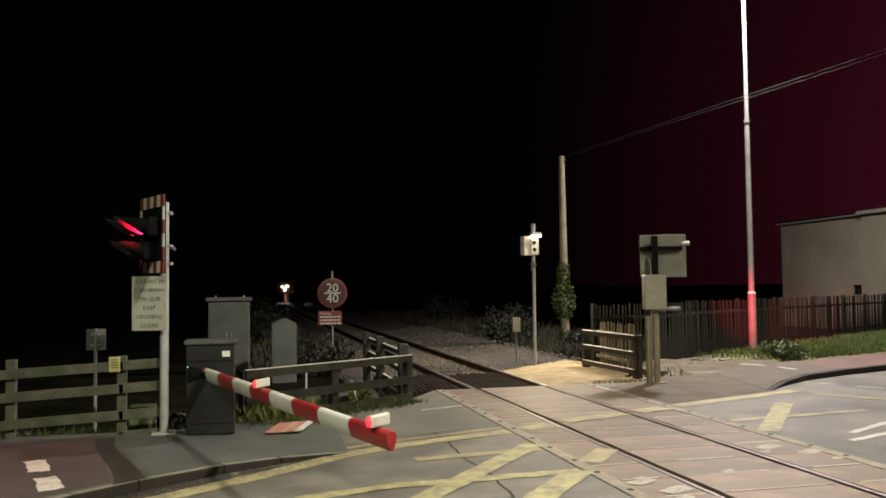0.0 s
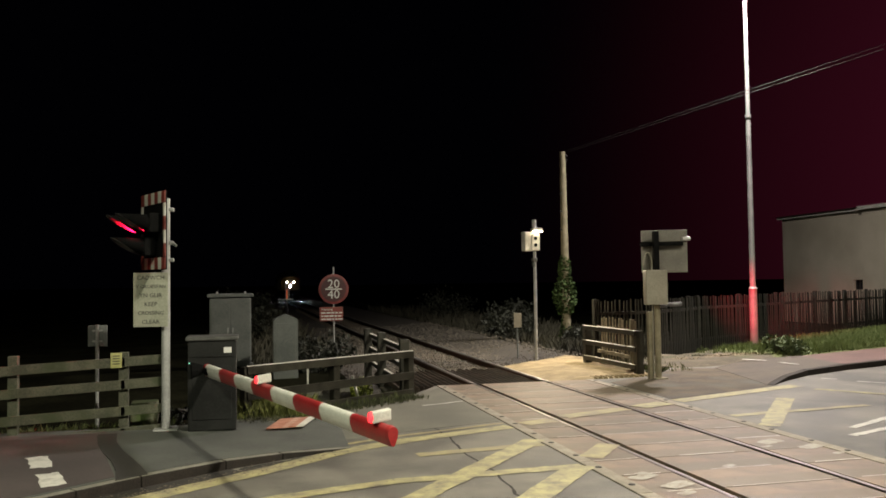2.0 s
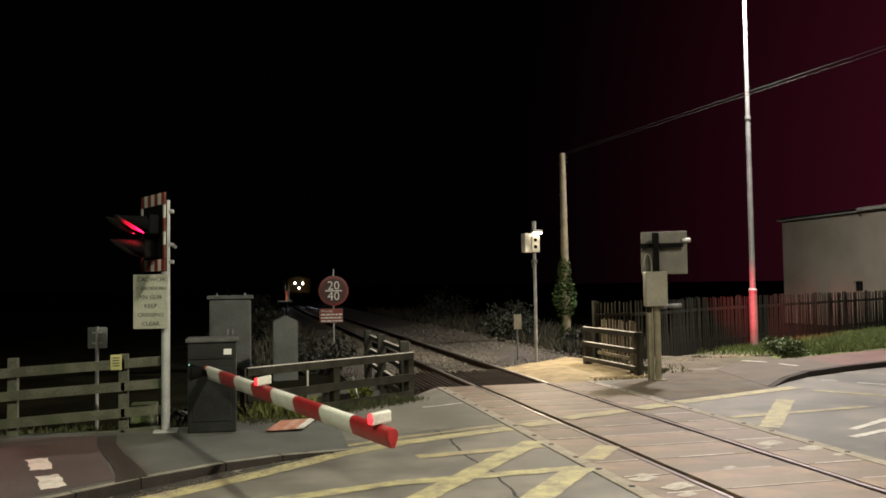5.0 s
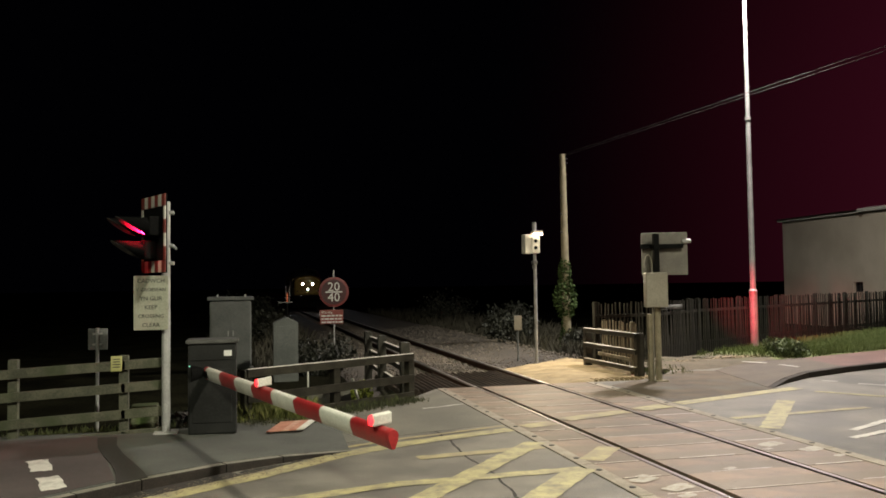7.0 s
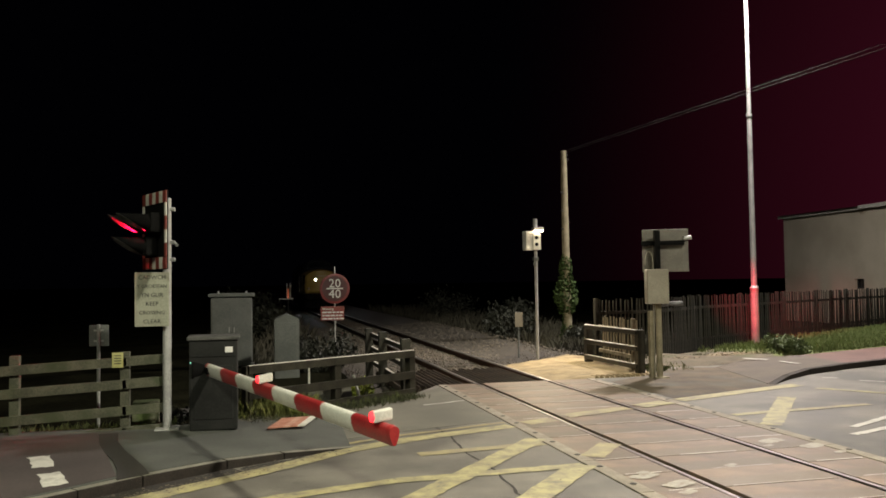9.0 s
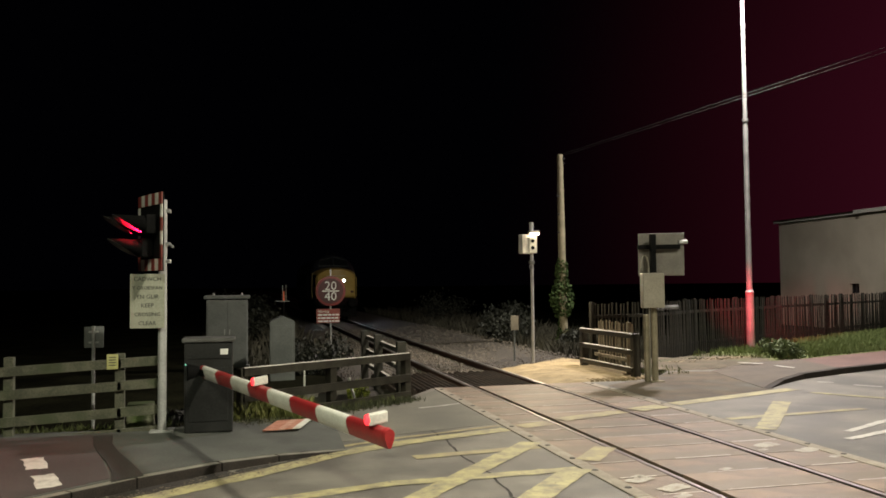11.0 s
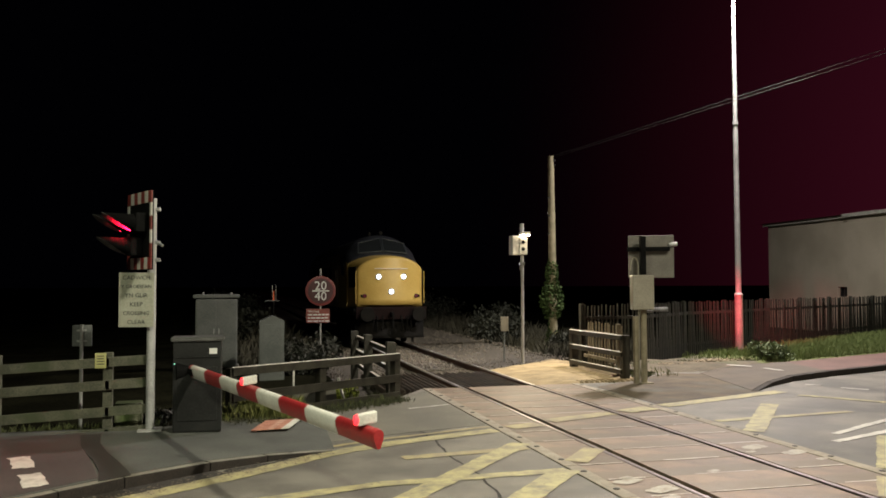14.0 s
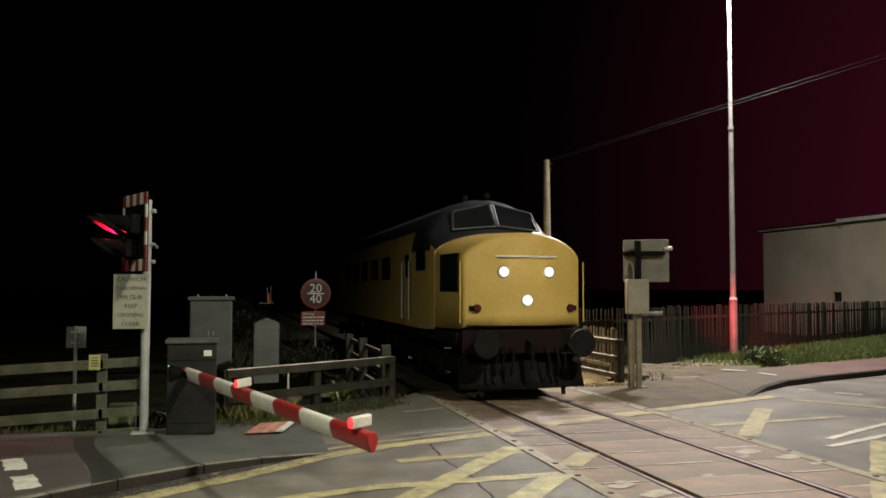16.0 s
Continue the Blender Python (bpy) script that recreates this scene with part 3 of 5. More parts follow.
def make_trackbed():
    bm = B()
    rows = []
    xs = [1.0, 2.2, 2.8, 3.4, XC, 6.8, 7.6, 8.3, 9.5]
    zs = [-0.32, -0.3, -0.19, -0.17, -0.17, -0.15, -0.06, 0.0, -0.2]
    ys = [15.9, 17, 18, 19, 20, 21, 22, 24, 26, 28, 31, 35, 40, 50, 65, 90, 130, 200, 420]
    for y in ys:
        rows.append([bm.verts.new((x, y, z + (0.05 * noise.noise(Vector((x, y, 0))) if i not in (3, 4, 5) else 0))) for i, (x, z) in enumerate(zip(xs, zs))])
    for a, b in zip(rows, rows[1:]):
        for i in range(len(xs) - 1):
            bm.faces.new((a[i], a[i + 1], b[i + 1], b[i]))
    bed = solo("trackbed", bm, BALLAST_BED, "bed of pale grey ballast under the track", "trackbed", kind="structure")
    # sleepers
    bm = B()
    box(bm, (0, 0, 0), (2.5, 0.25, 0.12), bevel=0.012)
    me = mesh_of(bm, SLEEPER)
    y = 19.8
    while y < 75:
        s = new("sleeper", me)
        s.parent = bed
        s.location = (XC, y, -0.215)
        y += 0.7
    # loose stones
    verts, faces = [], []
    rng = random.Random(5)
    shape = [(1, 0, 0), (-1, 0, 0), (0, 1, 0), (0, -1, 0), (0, 0, 1), (0, 0, -1)]
    tri = [(0, 2, 4), (2, 1, 4), (1, 3, 4), (3, 0, 4), (2, 0, 5), (1, 2, 5), (3, 1, 5), (0, 3, 5)]
    for _ in range(9000):
        y = 19.3 + 22 * rng.random() ** 1.8
        x = rng.uniform(2.3, 8.7)
        if abs(x - RAIL_W) < 0.09 or abs(x - RAIL_E) < 0.09:
            continue
        if x > 5.95 and y < 20.0 + 0.35 * (x - 6):
            continue
        z = -0.165 if 3.4 < x < 6.8 else (-0.165 + (x - 6.8) * 0.11 if x >= 6.8 else -0.165 - (3.4 - x) * 0.1)
        if XC - 1.25 < x < XC + 1.25 and (y - 19.8) % 0.7 < 0.14:
            z += 0.01
        r = rng.uniform(0.018, 0.042)
        n = len(verts)
        for a in shape:
            v = Vector(a) * r * rng.uniform(0.7, 1.25) + Vector((rng.uniform(-.3, .3), rng.uniform(-.3, .3), rng.uniform(-.2, .2))) * r
            verts.append((x + v.x, y + v.y, z + v.z + 0.01))
        faces += [(n + a, n + b, n + c) for a, b, c in tri]
    me = bpy.data.meshes.new("stones")
    me.from_pydata(verts, [], faces)
    me.materials.append(BALLAST)
    tagged(new("ballast", me), "loose pale ballast stones beside the rails", "ballast", kind="stuff")


make_trackbed()


def make_guard(x0, x1, y0, y1, z, material, label, spacing=0.115):
    t = thing("trespass_guard", pose(x0, y0, z), label, "trespass guard", "timber guards beside the deck")
    n = int((x1 - x0) / spacing)
    meshes = []
    for k in range(3):
        bm = B()
        ln = (y1 - y0) * (1 - 0.035 * k)
        w, h = 0.048, 0.085
        a = [bm.verts.new(p) for p in ((-w, 0, 0), (w, 0, 0), (0.008, 0, h), (-0.008, 0, h))]
        b = [bm.verts.new((v.co.x, ln, v.co.z)) for v in a]
        bm.faces.new(a[::-1])
        bm.faces.new(b)
        for i in range(4):
            bm.faces.new((a[i], a[(i + 1) % 4], b[(i + 1) % 4], b[i]))
        meshes.append(mesh_of(bm, material))
    for i in range(n):
        s = new("slat", meshes[(i * 7) % 3])
        s.parent = t
        s.location = ((i + 0.5) * spacing, 0, 0)
    for y in (0.3, (y1 - y0) / 2, y1 - y0 - 0.4):
        bm = B()
        box(bm, ((x1 - x0) / 2, y, -0.045), (x1 - x0, 0.1, 0.09))
        part("bearer", bm, material, t)


make_guard(2.8, 4.26, 16.0, 19.3, -0.11, GUARD_WOOD, "dark ridged timber guard beside the rail")
make_guard(4.44, 5.75, 15.98, 19.2, -0.11, GUARD_WOOD, "dark ridged timber guard between the rails")


def make_sand():
    bm = B()
    nx, ny = 26, 50
    grid = []
    for j in range(ny + 1):
        row = []
        for i in range(nx + 1):
            u, v = i / nx, j / ny
            x = 5.96 + 2.34 * u
            y = 16.0 + (4.3 + 0.9 * u) * v
            z = -0.045 + 0.06 * min(1, u * 3) + 0.05 * u * v + 0.03 * noise.noise(Vector((x * 2.2, y * 2.2, 3))) - (0.09 if j == 0 else 0) - 1.0 * max(0, v - 0.8) * (1.2 - u)
            row.append(bm.verts.new((x, y, z)))
        grid.append(row)
    for a, b in zip(grid, grid[1:]):
        for i in range(nx):
            bm.faces.new((a[i], a[i + 1], b[i + 1], b[i])).smooth = True
    solo("sand_fill", bm, SAND, "sandy gravel heaped over the timber guard", "gravel", kind="structure")
    t = thing("guard_edge", pose(6.9, 15.99, -0.05), "row of pale timber guard ends along the deck", "trespass guard", "timber guards beside the deck")
    bm = B()
    v = [bm.verts.new(p) for p in ((-0.05, 0, 0), (0.05, 0, 0), (0, 0, 0.085), (-0.05, 0.35, 0), (0.05, 0.35, 0), (0, 0.35, 0.085))]
    for f in ((2, 1, 0), (3, 4, 5), (0, 1, 4, 3), (1, 2, 5, 4), (2, 0, 3, 5)):
        bm.faces.new([v[i] for i in f])
    me = mesh_of(bm, SAND)
    for i in range(13):
        s = new("slat", me)
        s.parent = t
        s.location = (i * 0.115, -0.02, 0.0)


make_sand()


def make_deck():
    y0, pitch, rows = DECK_END, 0.72, 48
    deck = thing("crossing_deck", Z0, "worn tan rubber panels of the level crossing deck", "crossing deck", kind="structure")
    bm = B()
    box(bm, (XC, (y0 - 20) / 2, -0.2), (3.28, y0 + 20, 0.12))
    part("deck_base", bm, GAP, deck, "dark base in the flange gaps")
    for x in (4.411, 5.774):
        bm = B()
        box(bm, (x, (y0 - 20) / 2, -0.075), (0.066, y0 + 20, 0.07), bevel=0.008)
        part("flange_strip", bm, mat("flange_strip_rubber", (0.03, 0.022, 0.018), (0.07, 0.05, 0.04), 0.8), deck, "dirty brown rubber flange strip")
    cols = ((3.715, 4.292), (4.445, 5.74), (5.892, 6.62))
    for a, b in cols:
        bm = B()
        box(bm, (0, 0, -0.06), (b - a, pitch - 0.006, 0.12), bevel=0.006)
        me = mesh_of(bm, DECK)
        for i in range(rows):
            o = new("panel", me)
            o.parent = deck
            o.location = ((a + b) / 2, y0 - pitch * (i + 0.5), -0.001 + 0.002 * ((i * 5 + int(a * 7)) % 3))
    for a, b in ((3.545, 3.71), (6.625, 6.80)):
        bm = B()
        box(bm, (0, 0, -0.09), (b - a, 1.43, 0.19), bevel=0.012)
        me = mesh_of(bm, DECK_EDGE)
        bm = B()
        rod(bm, (0, 0, 0), (0, 0, 0.006), 0.035, n=10)
        bolt = mesh_of(bm, GAP)
        for i in range(24):
            o = new("edge_beam", me)
            o.parent = deck
            o.location = ((a + b) / 2, y0 - 1.44 * (i + 0.5), 0.004)
            for dy in (-0.4, 0.4):
                k = new("bolt", bolt)
                k.parent = deck
                k.location = ((a + b) / 2 + 0.01, y0 - 1.44 * (i + 0.5) + dy, 0.008)
    bm = B()
    rng = random.Random(2)
    for i in range(1, rows):
        for a, b in cols:
            f, g = rng.uniform(0, 0.3), rng.uniform(0.75, 1)
            if rng.random() < 0.85:
                stripe(bm, (a + (b - a) * f, y0 - pitch * i), (a + (b - a) * g, y0 - pitch * i), rng.uniform(0.011, 0.024), 0.0075, 0.006)
    part("joint_strip", bm, JOINT, deck, "pale grit in the panel joints")


make_deck()

# ---------------------------------------------------------------- fences
def rail_fence(label, posts, rails, material, group="", post_h=1.05, post_w=0.12, rail_w=0.14, rail_t=0.04, off=0.0, skip=(), pale=0, fall=0.0):
    """posts: (x, y, top); rails: heights at the middle of each rail; off: how far the rails stand to one side; fall:
    drop per metre away from the last post; pale: how many rails, from the top, have a sloped top coloured pale for lamp
    light.
    """
    t = thing("rail_fence", Z0, label, "fence", group)
    for i, (x, y, h) in enumerate(posts):
        if i in skip:
            continue
        d = Vector(posts[min(i + 1, len(posts) - 1)][:2]) - Vector(posts[max(i - 1, 0)][:2])
        bm = B()
        box(bm, (x, y, h / 2 - 0.1), (post_w, post_w, h + 0.2), turn=math.degrees(math.atan2(d.y, d.x)), bevel=0.01)
        part("post", bm, material, t)
    for a, b in zip(posts, posts[1:]):
        d = (Vector(b[:2]) - Vector(a[:2])).normalized()
        s = Vector((d.y, -d.x, 0)) * off
        e = Vector((d.x, d.y, 0)) * 0.03
        for k, z in enumerate(rails):
            bm = B()
            za, zb = (z - fall * (posts[-1][0] - p[0]) for p in (a, b))
            plank(bm, Vector((a[0], a[1], za)) + s - e, Vector((b[0], b[1], zb)) + s + e, rail_w, rail_t)
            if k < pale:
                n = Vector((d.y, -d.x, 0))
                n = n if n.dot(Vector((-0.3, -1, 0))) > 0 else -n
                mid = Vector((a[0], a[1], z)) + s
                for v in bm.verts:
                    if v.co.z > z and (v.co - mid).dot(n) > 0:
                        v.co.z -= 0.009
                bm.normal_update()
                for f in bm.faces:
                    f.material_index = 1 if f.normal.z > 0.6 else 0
            part("rail", bm, (material, LIT_TOP) if k < pale else material, t)
    return t


rail_fence("weathered grey timber post and rail fence beside the footway", [(-7.2, 11.9, 1.1), (-5.1, 11.9, 1.1), (-3.0, 11.95, 1.12), (-1.64, 11.95, 1.13), (-1.14, 11.95, 1.0)],
           (1.03, 0.73, 0.38, 0.1), FENCE_WOOD, off=0.09, skip=(4,), rail_w=0.125, fall=0.05)
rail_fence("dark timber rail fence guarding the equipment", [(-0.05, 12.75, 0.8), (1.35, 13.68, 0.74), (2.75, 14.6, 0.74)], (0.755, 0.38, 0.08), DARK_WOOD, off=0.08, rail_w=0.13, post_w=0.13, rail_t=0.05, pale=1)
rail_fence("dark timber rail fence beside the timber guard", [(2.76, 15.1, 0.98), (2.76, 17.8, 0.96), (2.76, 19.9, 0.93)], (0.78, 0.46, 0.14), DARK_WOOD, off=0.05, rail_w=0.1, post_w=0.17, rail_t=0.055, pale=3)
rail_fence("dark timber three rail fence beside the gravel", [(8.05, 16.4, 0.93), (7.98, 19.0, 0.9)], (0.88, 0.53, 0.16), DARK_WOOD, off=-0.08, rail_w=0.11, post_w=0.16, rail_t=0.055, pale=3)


def pale_fence(label, line, height, spacing, width, material, lean=0.02, group="pale fences"):
    t = thing("pale_fence", Z0, label, "fence", group)
    bm = B()
    box(bm, (0, 0, height / 2), (width, 0.022, height))
    for v in bm.verts:
        if v.co.z > height * 0.9:
            v.co.x *= 0.55
    me = mesh_of(bm, material)
    rng = random.Random(len(line) + int(height * 100))
    for (xa, ya, za), (xb, yb, zb) in zip(line, line[1:]):
        a, b = Vector((xa, ya, za)), Vector((xb, yb, zb))
        d = b - a
        n = int(d.length / spacing)
        ang = math.degrees(math.atan2(d.y, d.x))
        for i in range(n):
            c = a + d * i / n
            o = new("pale", me)
            o.parent = t
            o.matrix_basis = pose(c.x, c.y, c.z + rng.uniform(-0.03, 0.02), rng.uniform(-1, 1), rng.uniform(-1, 1) * 60 * lean, ang)
        for z in (0.3, height * 0.78):
            bm = B()
            up = Vector((0, 0, z))
            s = Vector((-d.y, d.x, 0)).normalized() * 0.035
            plank(bm, a + up + s, b + up + s, 0.08, 0.04)
            part("back_rail", bm, material, t)
        for k in range(int(d.length / 2.4) + 1):
            c = a + d.normalized() * 2.4 * k
            s = Vector((-d.y, d.x, 0)).normalized() * 0.1
            bm = B()
            box(bm, (c.x + s.x, c.y + s.y, c.z + height / 2), (0.09, 0.09, height + 0.05), ang)
            part("post", bm, material, t)
    return t


pale_fence("tall dark weathered pale fence behind the grass bank", [(8.3, 19.1, 0), (10.1, 19.5, 0.0), (12.45, 21.45, 0.0), (17.05, 24.05, 0.0), (23, 27.35, 0.0), (33, 33.2, 0.0)], 1.52, 0.115, 0.06, PALE_WOOD)
pale_fence("low weathered pale fence behind the timber rails", [(8.25, 16.9, 0), (8.3, 19.0, 0)], 1.12, 0.16, 0.07, mat("weathered_pale", (0.17, 0.145, 0.1), (0.3, 0.265, 0.19), 0.85, scale=5, fine=60, bump=0.3, vary=0.2), 0.03)

# ---------------------------------------------------------------- crossing equipment
def teardrop(bm, m, length, h0, h1, fat=1.0):
    """A length of the hollow arm: round above, drawn to a rounded keel below."""
    ends = []
    for y, h in ((-length / 2, h0), (length / 2, h1)):
        r = h * 0.27 * fat
        pts = [(r * math.cos(k * math.pi / 12), h * 0.5 - r + r * math.sin(k * math.pi / 12)) for k in range(13)]
        pts += [(-r * 0.9, h * 0.5 - r * 1.9), (-0.014, -h * 0.46), (-0.006, -h * 0.5), (0.006, -h * 0.5), (0.014, -h * 0.46), (r * 0.9, h * 0.5 - r * 1.9)]
        ends.append([bm.verts.new(m @ Vector((x, y, z))) for x, z in pts])
    n = len(ends[0])
    for i in range(n):
        j = (i + 1) % n
        bm.faces.new((ends[0][i], ends[0][j], ends[1][j], ends[1][i])).smooth = True
    for cap in (bm.faces.new(ends[0][::-1]), bm.faces.new(ends[1])):
        for e in cap.edges:
            e.smooth = False
    bmesh.ops.recalc_face_normals(bm, faces=bm.faces[:])


def make_barrier():
    t = thing("crossing_barrier", pose(-0.5, 11.72, 0.09), "lowered red and white half barrier on a dark machine housing", "barrier")
    bm = B()
    box(bm, (0.02, 0.05, 0.6), (0.62, 0.5, 1.2), bevel=0.02)
    part("housing", bm, DARK_BOX, t, "dark grey enamelled housing")
    bm = B()
    box(bm, (0.02, 0.05, 1.215), (0.68, 0.56, 0.05), bevel=0.015)
    part("lid", bm, mat("paler_lid", (0.04, 0.04, 0.038), (0.08, 0.08, 0.075), 0.7), t, "grey lid, paler than the housing")
    bm = B()
    box(bm, (0.02, -0.208, 0.98), (0.56, 0.012, 0.012))
    box(bm, (0.02, -0.206, 0.5), (0.5, 0.01, 0.7), bevel=0.004)
    part("hatch", bm, DARK_BOX, t)
    bm = B()
    box(bm, (0.22, -0.214, 1.06), (0.1, 0.012, 0.075), bevel=0.003)
    part("label_plate", bm, CHALK, t, "small white label plate")
    a, b = Vector((-0.08, -0.08, 0.80)), Vector((1.545, -5.68, 0.79))
    d = (b - a).normalized()
    side = Vector((d.y, -d.x, 0)).normalized()
    bm = B()
    rod(bm, a - side * 0.2, a + side * 0.2, 0.13, n=20)
    rod(bm, a, a + d * 0.3, 0.06, n=14)
    box(bm, None, (0.16, 0.7, 0.2), m=Matrix.Translation(a - d * 0.35) @ d.to_track_quat("Y", "Z").to_matrix().to_4x4(), bevel=0.02)
    part("pivot", bm, BLACK, t)
    ln = (b - a).length
    ln -= 0.1
    b = a + d * ln
    n, band, lead = 8, 0.69, ln - 8 * 0.69
    bm = B()
    mm = d.to_track_quat("Y", "Z").to_matrix().to_4x4()
    mm.translation = a + d * (lead - 0.105)
    teardrop(bm, mm, 0.2, 0.17, 0.168)
    part("arm_band", bm, RED, t, "red band")
    bm = B()
    rod(bm, (-0.27, -0.2, 0.9), (-0.27, -0.22, 0.9), 0.009, n=10)
    part("indicator", bm, glow("green_indicator", (0.35, 1.0, 0.8), 0.35), t, "small green indicator light")
    for i in range(n):
        s0, s1 = lead + band * i, lead + band * (i + 1)
        h0, h1 = 0.168 - 0.002 * i, 0.168 - 0.002 * (i + 1)
        bm = B()
        p, q = a + d * s0, a + d * s1
        m = d.to_track_quat("Y", "Z").to_matrix().to_4x4()
        mm = m.copy()
        mm.translation = (p + q) / 2
        teardrop(bm, mm, s1 - s0 - 0.001, h0, h1)
        red = i % 2 == 1
        part("arm_band", bm, RED if red else WHITE, t, "red band" if red else "white band")
    bm = B()
    mm = d.to_track_quat("Y", "Z").to_matrix().to_4x4()
    mm.translation = b + d * 0.01
    teardrop(bm, mm, 0.05, 0.158, 0.142, 1.06)
    part("end_cap", bm, RED, t, "red end cap")
    out = Vector((-0.985, -0.12, 0))
    for s in (2.62, 5.55):
        p = a + d * s + Vector((0, 0, 0.116))
        bm = B()
        m2 = Matrix.Translation(p) @ out.to_track_quat("Z", "Y").to_matrix().to_4x4()
        box(bm, None, (0.085, 0.085, 0.15), m=m2, bevel=0.012)
        for v in bm.verts:
            v.co += Vector((0, 0, 0.018)) * max(0, -(v.co - p).dot(out) / 0.06)
        body = part("lamp_box", bm, WHITE, t, "white lamp box")
        bm = B()
        c = p + out * 0.07
        rod(bm, c, c + out * 0.024, 0.044, 0.036, n=16)
        part("red_lens", bm, RED_SMALL, body, "glowing red lens")


make_barrier()


FLASHERS = []
# black hoods: inside coloured paler for the red light, outside blackened for shade
HOOD_LIT = mat("hood_lit", (0.06, 0.06, 0.06), (0.08, 0.08, 0.08), 0.5, bump=0)
HOOD_SHADED = mat("hood_shaded", (0.004, 0.004, 0.004), (0.007, 0.007, 0.007), 0.9, bump=0, spec=0.02)


def hood(bm, r=0.112, top=0.4, low=0.02, n=28):
    """A lamp hood round the local -y axis, cut back towards its lower edge."""
    ring = []
    for k, rr in enumerate((r, r - 0.006)):
        for at in (0, 1):
            vs = []
            for i in range(n):
                a = 2 * math.pi * i / n
                ln = low + (top - low) * (0.5 + 0.5 * math.cos(a)) ** 0.8
                vs.append(bm.verts.new((rr * math.sin(a), -ln * at, rr * math.cos(a))))
            ring.append(vs)
    for p, q in ((0, 1), (2, 3), (1, 3)):
        for i in range(n):
            j = (i + 1) % n
            f = bm.faces.new((ring[p][i], ring[p][j], ring[q][j], ring[q][i]))
            f.smooth, f.material_index = True, 0 if p == 0 else 1
    return bm


def make_signal(place, turn, post_h, label, board_z, flashing, board_side=0.0, text=True):
    """A crossing signal: post, striped board, two red lamps over an amber one. The board faces local -y."""
    t = thing("crossing_signal", pose(*place), label, "crossing signal", "crossing signals")
    bm = B()
    rod(bm, (0, 0, 0), (0, 0, post_h), 0.056, n=20)
    box(bm, (0, 0, 0.01), (0.3, 0.3, 0.03), bevel=0.006)
    part("post", bm, LAMP_PAINT if flashing else GALV, t, "pale painted steel post")
    base = pose(0, 0, 0, 0, 0, turn) @ pose(board_side, -0.20, board_z)
    w, h = 0.86, 1.02

    def put(name, bm, material, parent=t, label=""):
        for v in bm.verts:
            v.co = base @ v.co
        return part(name, bm, material, parent, label)
    bm = B()
    box(bm, (0, 0, 0), (w, 0.02, h), bevel=0.004)
    board = put("board", bm, BLACK if flashing else GREY_BOX, label="black backing board" if flashing else "pale grey backing board")
    if flashing:
        for z in (h / 2 - 0.075, -h / 2 + 0.085):
            for i in range(7):
                bm = B()
                box(bm, (-w / 2 + w * (i + 0.5) / 7, -0.016, z), (w / 7 - 0.003, 0.012, 0.15))
                put("stripe", bm, WHITE if i % 2 else BOARD_RED, board)
        for x in (w / 2 - 0.03, -w / 2 + 0.03):
            for i in range(4):
                bm = B()
                hh = (h - 0.32) / 4
                box(bm, (x, -0.016, -h / 2 + 0.165 + hh * (i + 0.5)), (0.06, 0.012, hh - 0.004))
                put("stripe", bm, WHITE if i % 2 else BOARD_RED, board)
    lamps = ((0.17, 0.1, True), (-0.17, 0.1, True), (0.0, -0.2, False))
    for k, (x, z, red) in enumerate(lamps):
        bm = B()
        box(bm, (x, -0.09, z), (0.25, 0.16, 0.25), bevel=0.03)
        head = put("lamp_head", bm, BLACK)
        bm = B()
        hood(bm)
        for v in bm.verts:
            v.co += Vector((x, -0.163, z))
        put("hood", bm, (HOOD_SHADED, HOOD_LIT), head)
        if not red:
            bm = B()
            rod(bm, (x, -0.17, z), (x, -0.18, z), 0.1, n=20)
            put("lens", bm, mat("amber_off", (0.1, 0.04, 0.005), (0.15, 0.06, 0.01), 0.2, bump=0), head, "unlit amber lens")
        else:
            bm = B()
            rod(bm, (0, 0.001, 0), (0, 0.006, 0), 0.098, n=24, mi=0)
            rod(bm, (0, -0.006, 0), (0, -0.001, 0), 0.098, n=24, mi=1)
            ob = new("flip_disc", mesh_of(bm, BLACK, RED_GLOW))
            tagged(ob, "red lamp disc that flashes")
            ob.parent = head
            ob.matrix_basis = base @ pose(x, -0.19, z)
            if flashing:
                FLASHERS.append((ob, base @ pose(x, -0.19, z), k))
    if flashing:
        for z in (2.95, 2.5, 2.27):
            bm = B()
            box(bm, (0.06, 0.02, z), (0.09, 0.12, 0.05), bevel=0.01)
            part("bracket", bm, GALV, t, "pale steel bracket")
        bm = B()
        rod(bm, (0.05, 0, 2.52), (0.14, -0.06, 2.46), 0.02, n=8)
        part("side_lamp", bm, GALV, t)
    return t


west_signal = make_signal((-1.09, 11.8, 0.09), -64, 3.1, "crossing signal with flashing red lamps on a pale post", 2.64, True, 0.12)


def make_keep_clear_sign():
    t = thing("keep_clear_sign", pose(-1.27, 11.70, 1.83, 0, 0, -8), "cream bilingual keep crossing clear sign on the signal post", "sign")
    bm = B()
    box(bm, (0, 0, 0), (0.45, 0.012, 0.72), bevel=0.004)
    part("plate", bm, SIGN_CREAM, t)
    for i, (w, s) in enumerate((("CADWCH", 0.078), ("Y GROESFAN", 0.066), ("YN GLIR", 0.078), ("KEEP", 0.078), ("CROSSING", 0.07), ("CLEAR", 0.078))):
        lettering("lettering", w, s, pose(0, -0.008, 0.29 - 0.117 * i) @ FACE, INK, t, "black lettering")


make_keep_clear_sign()


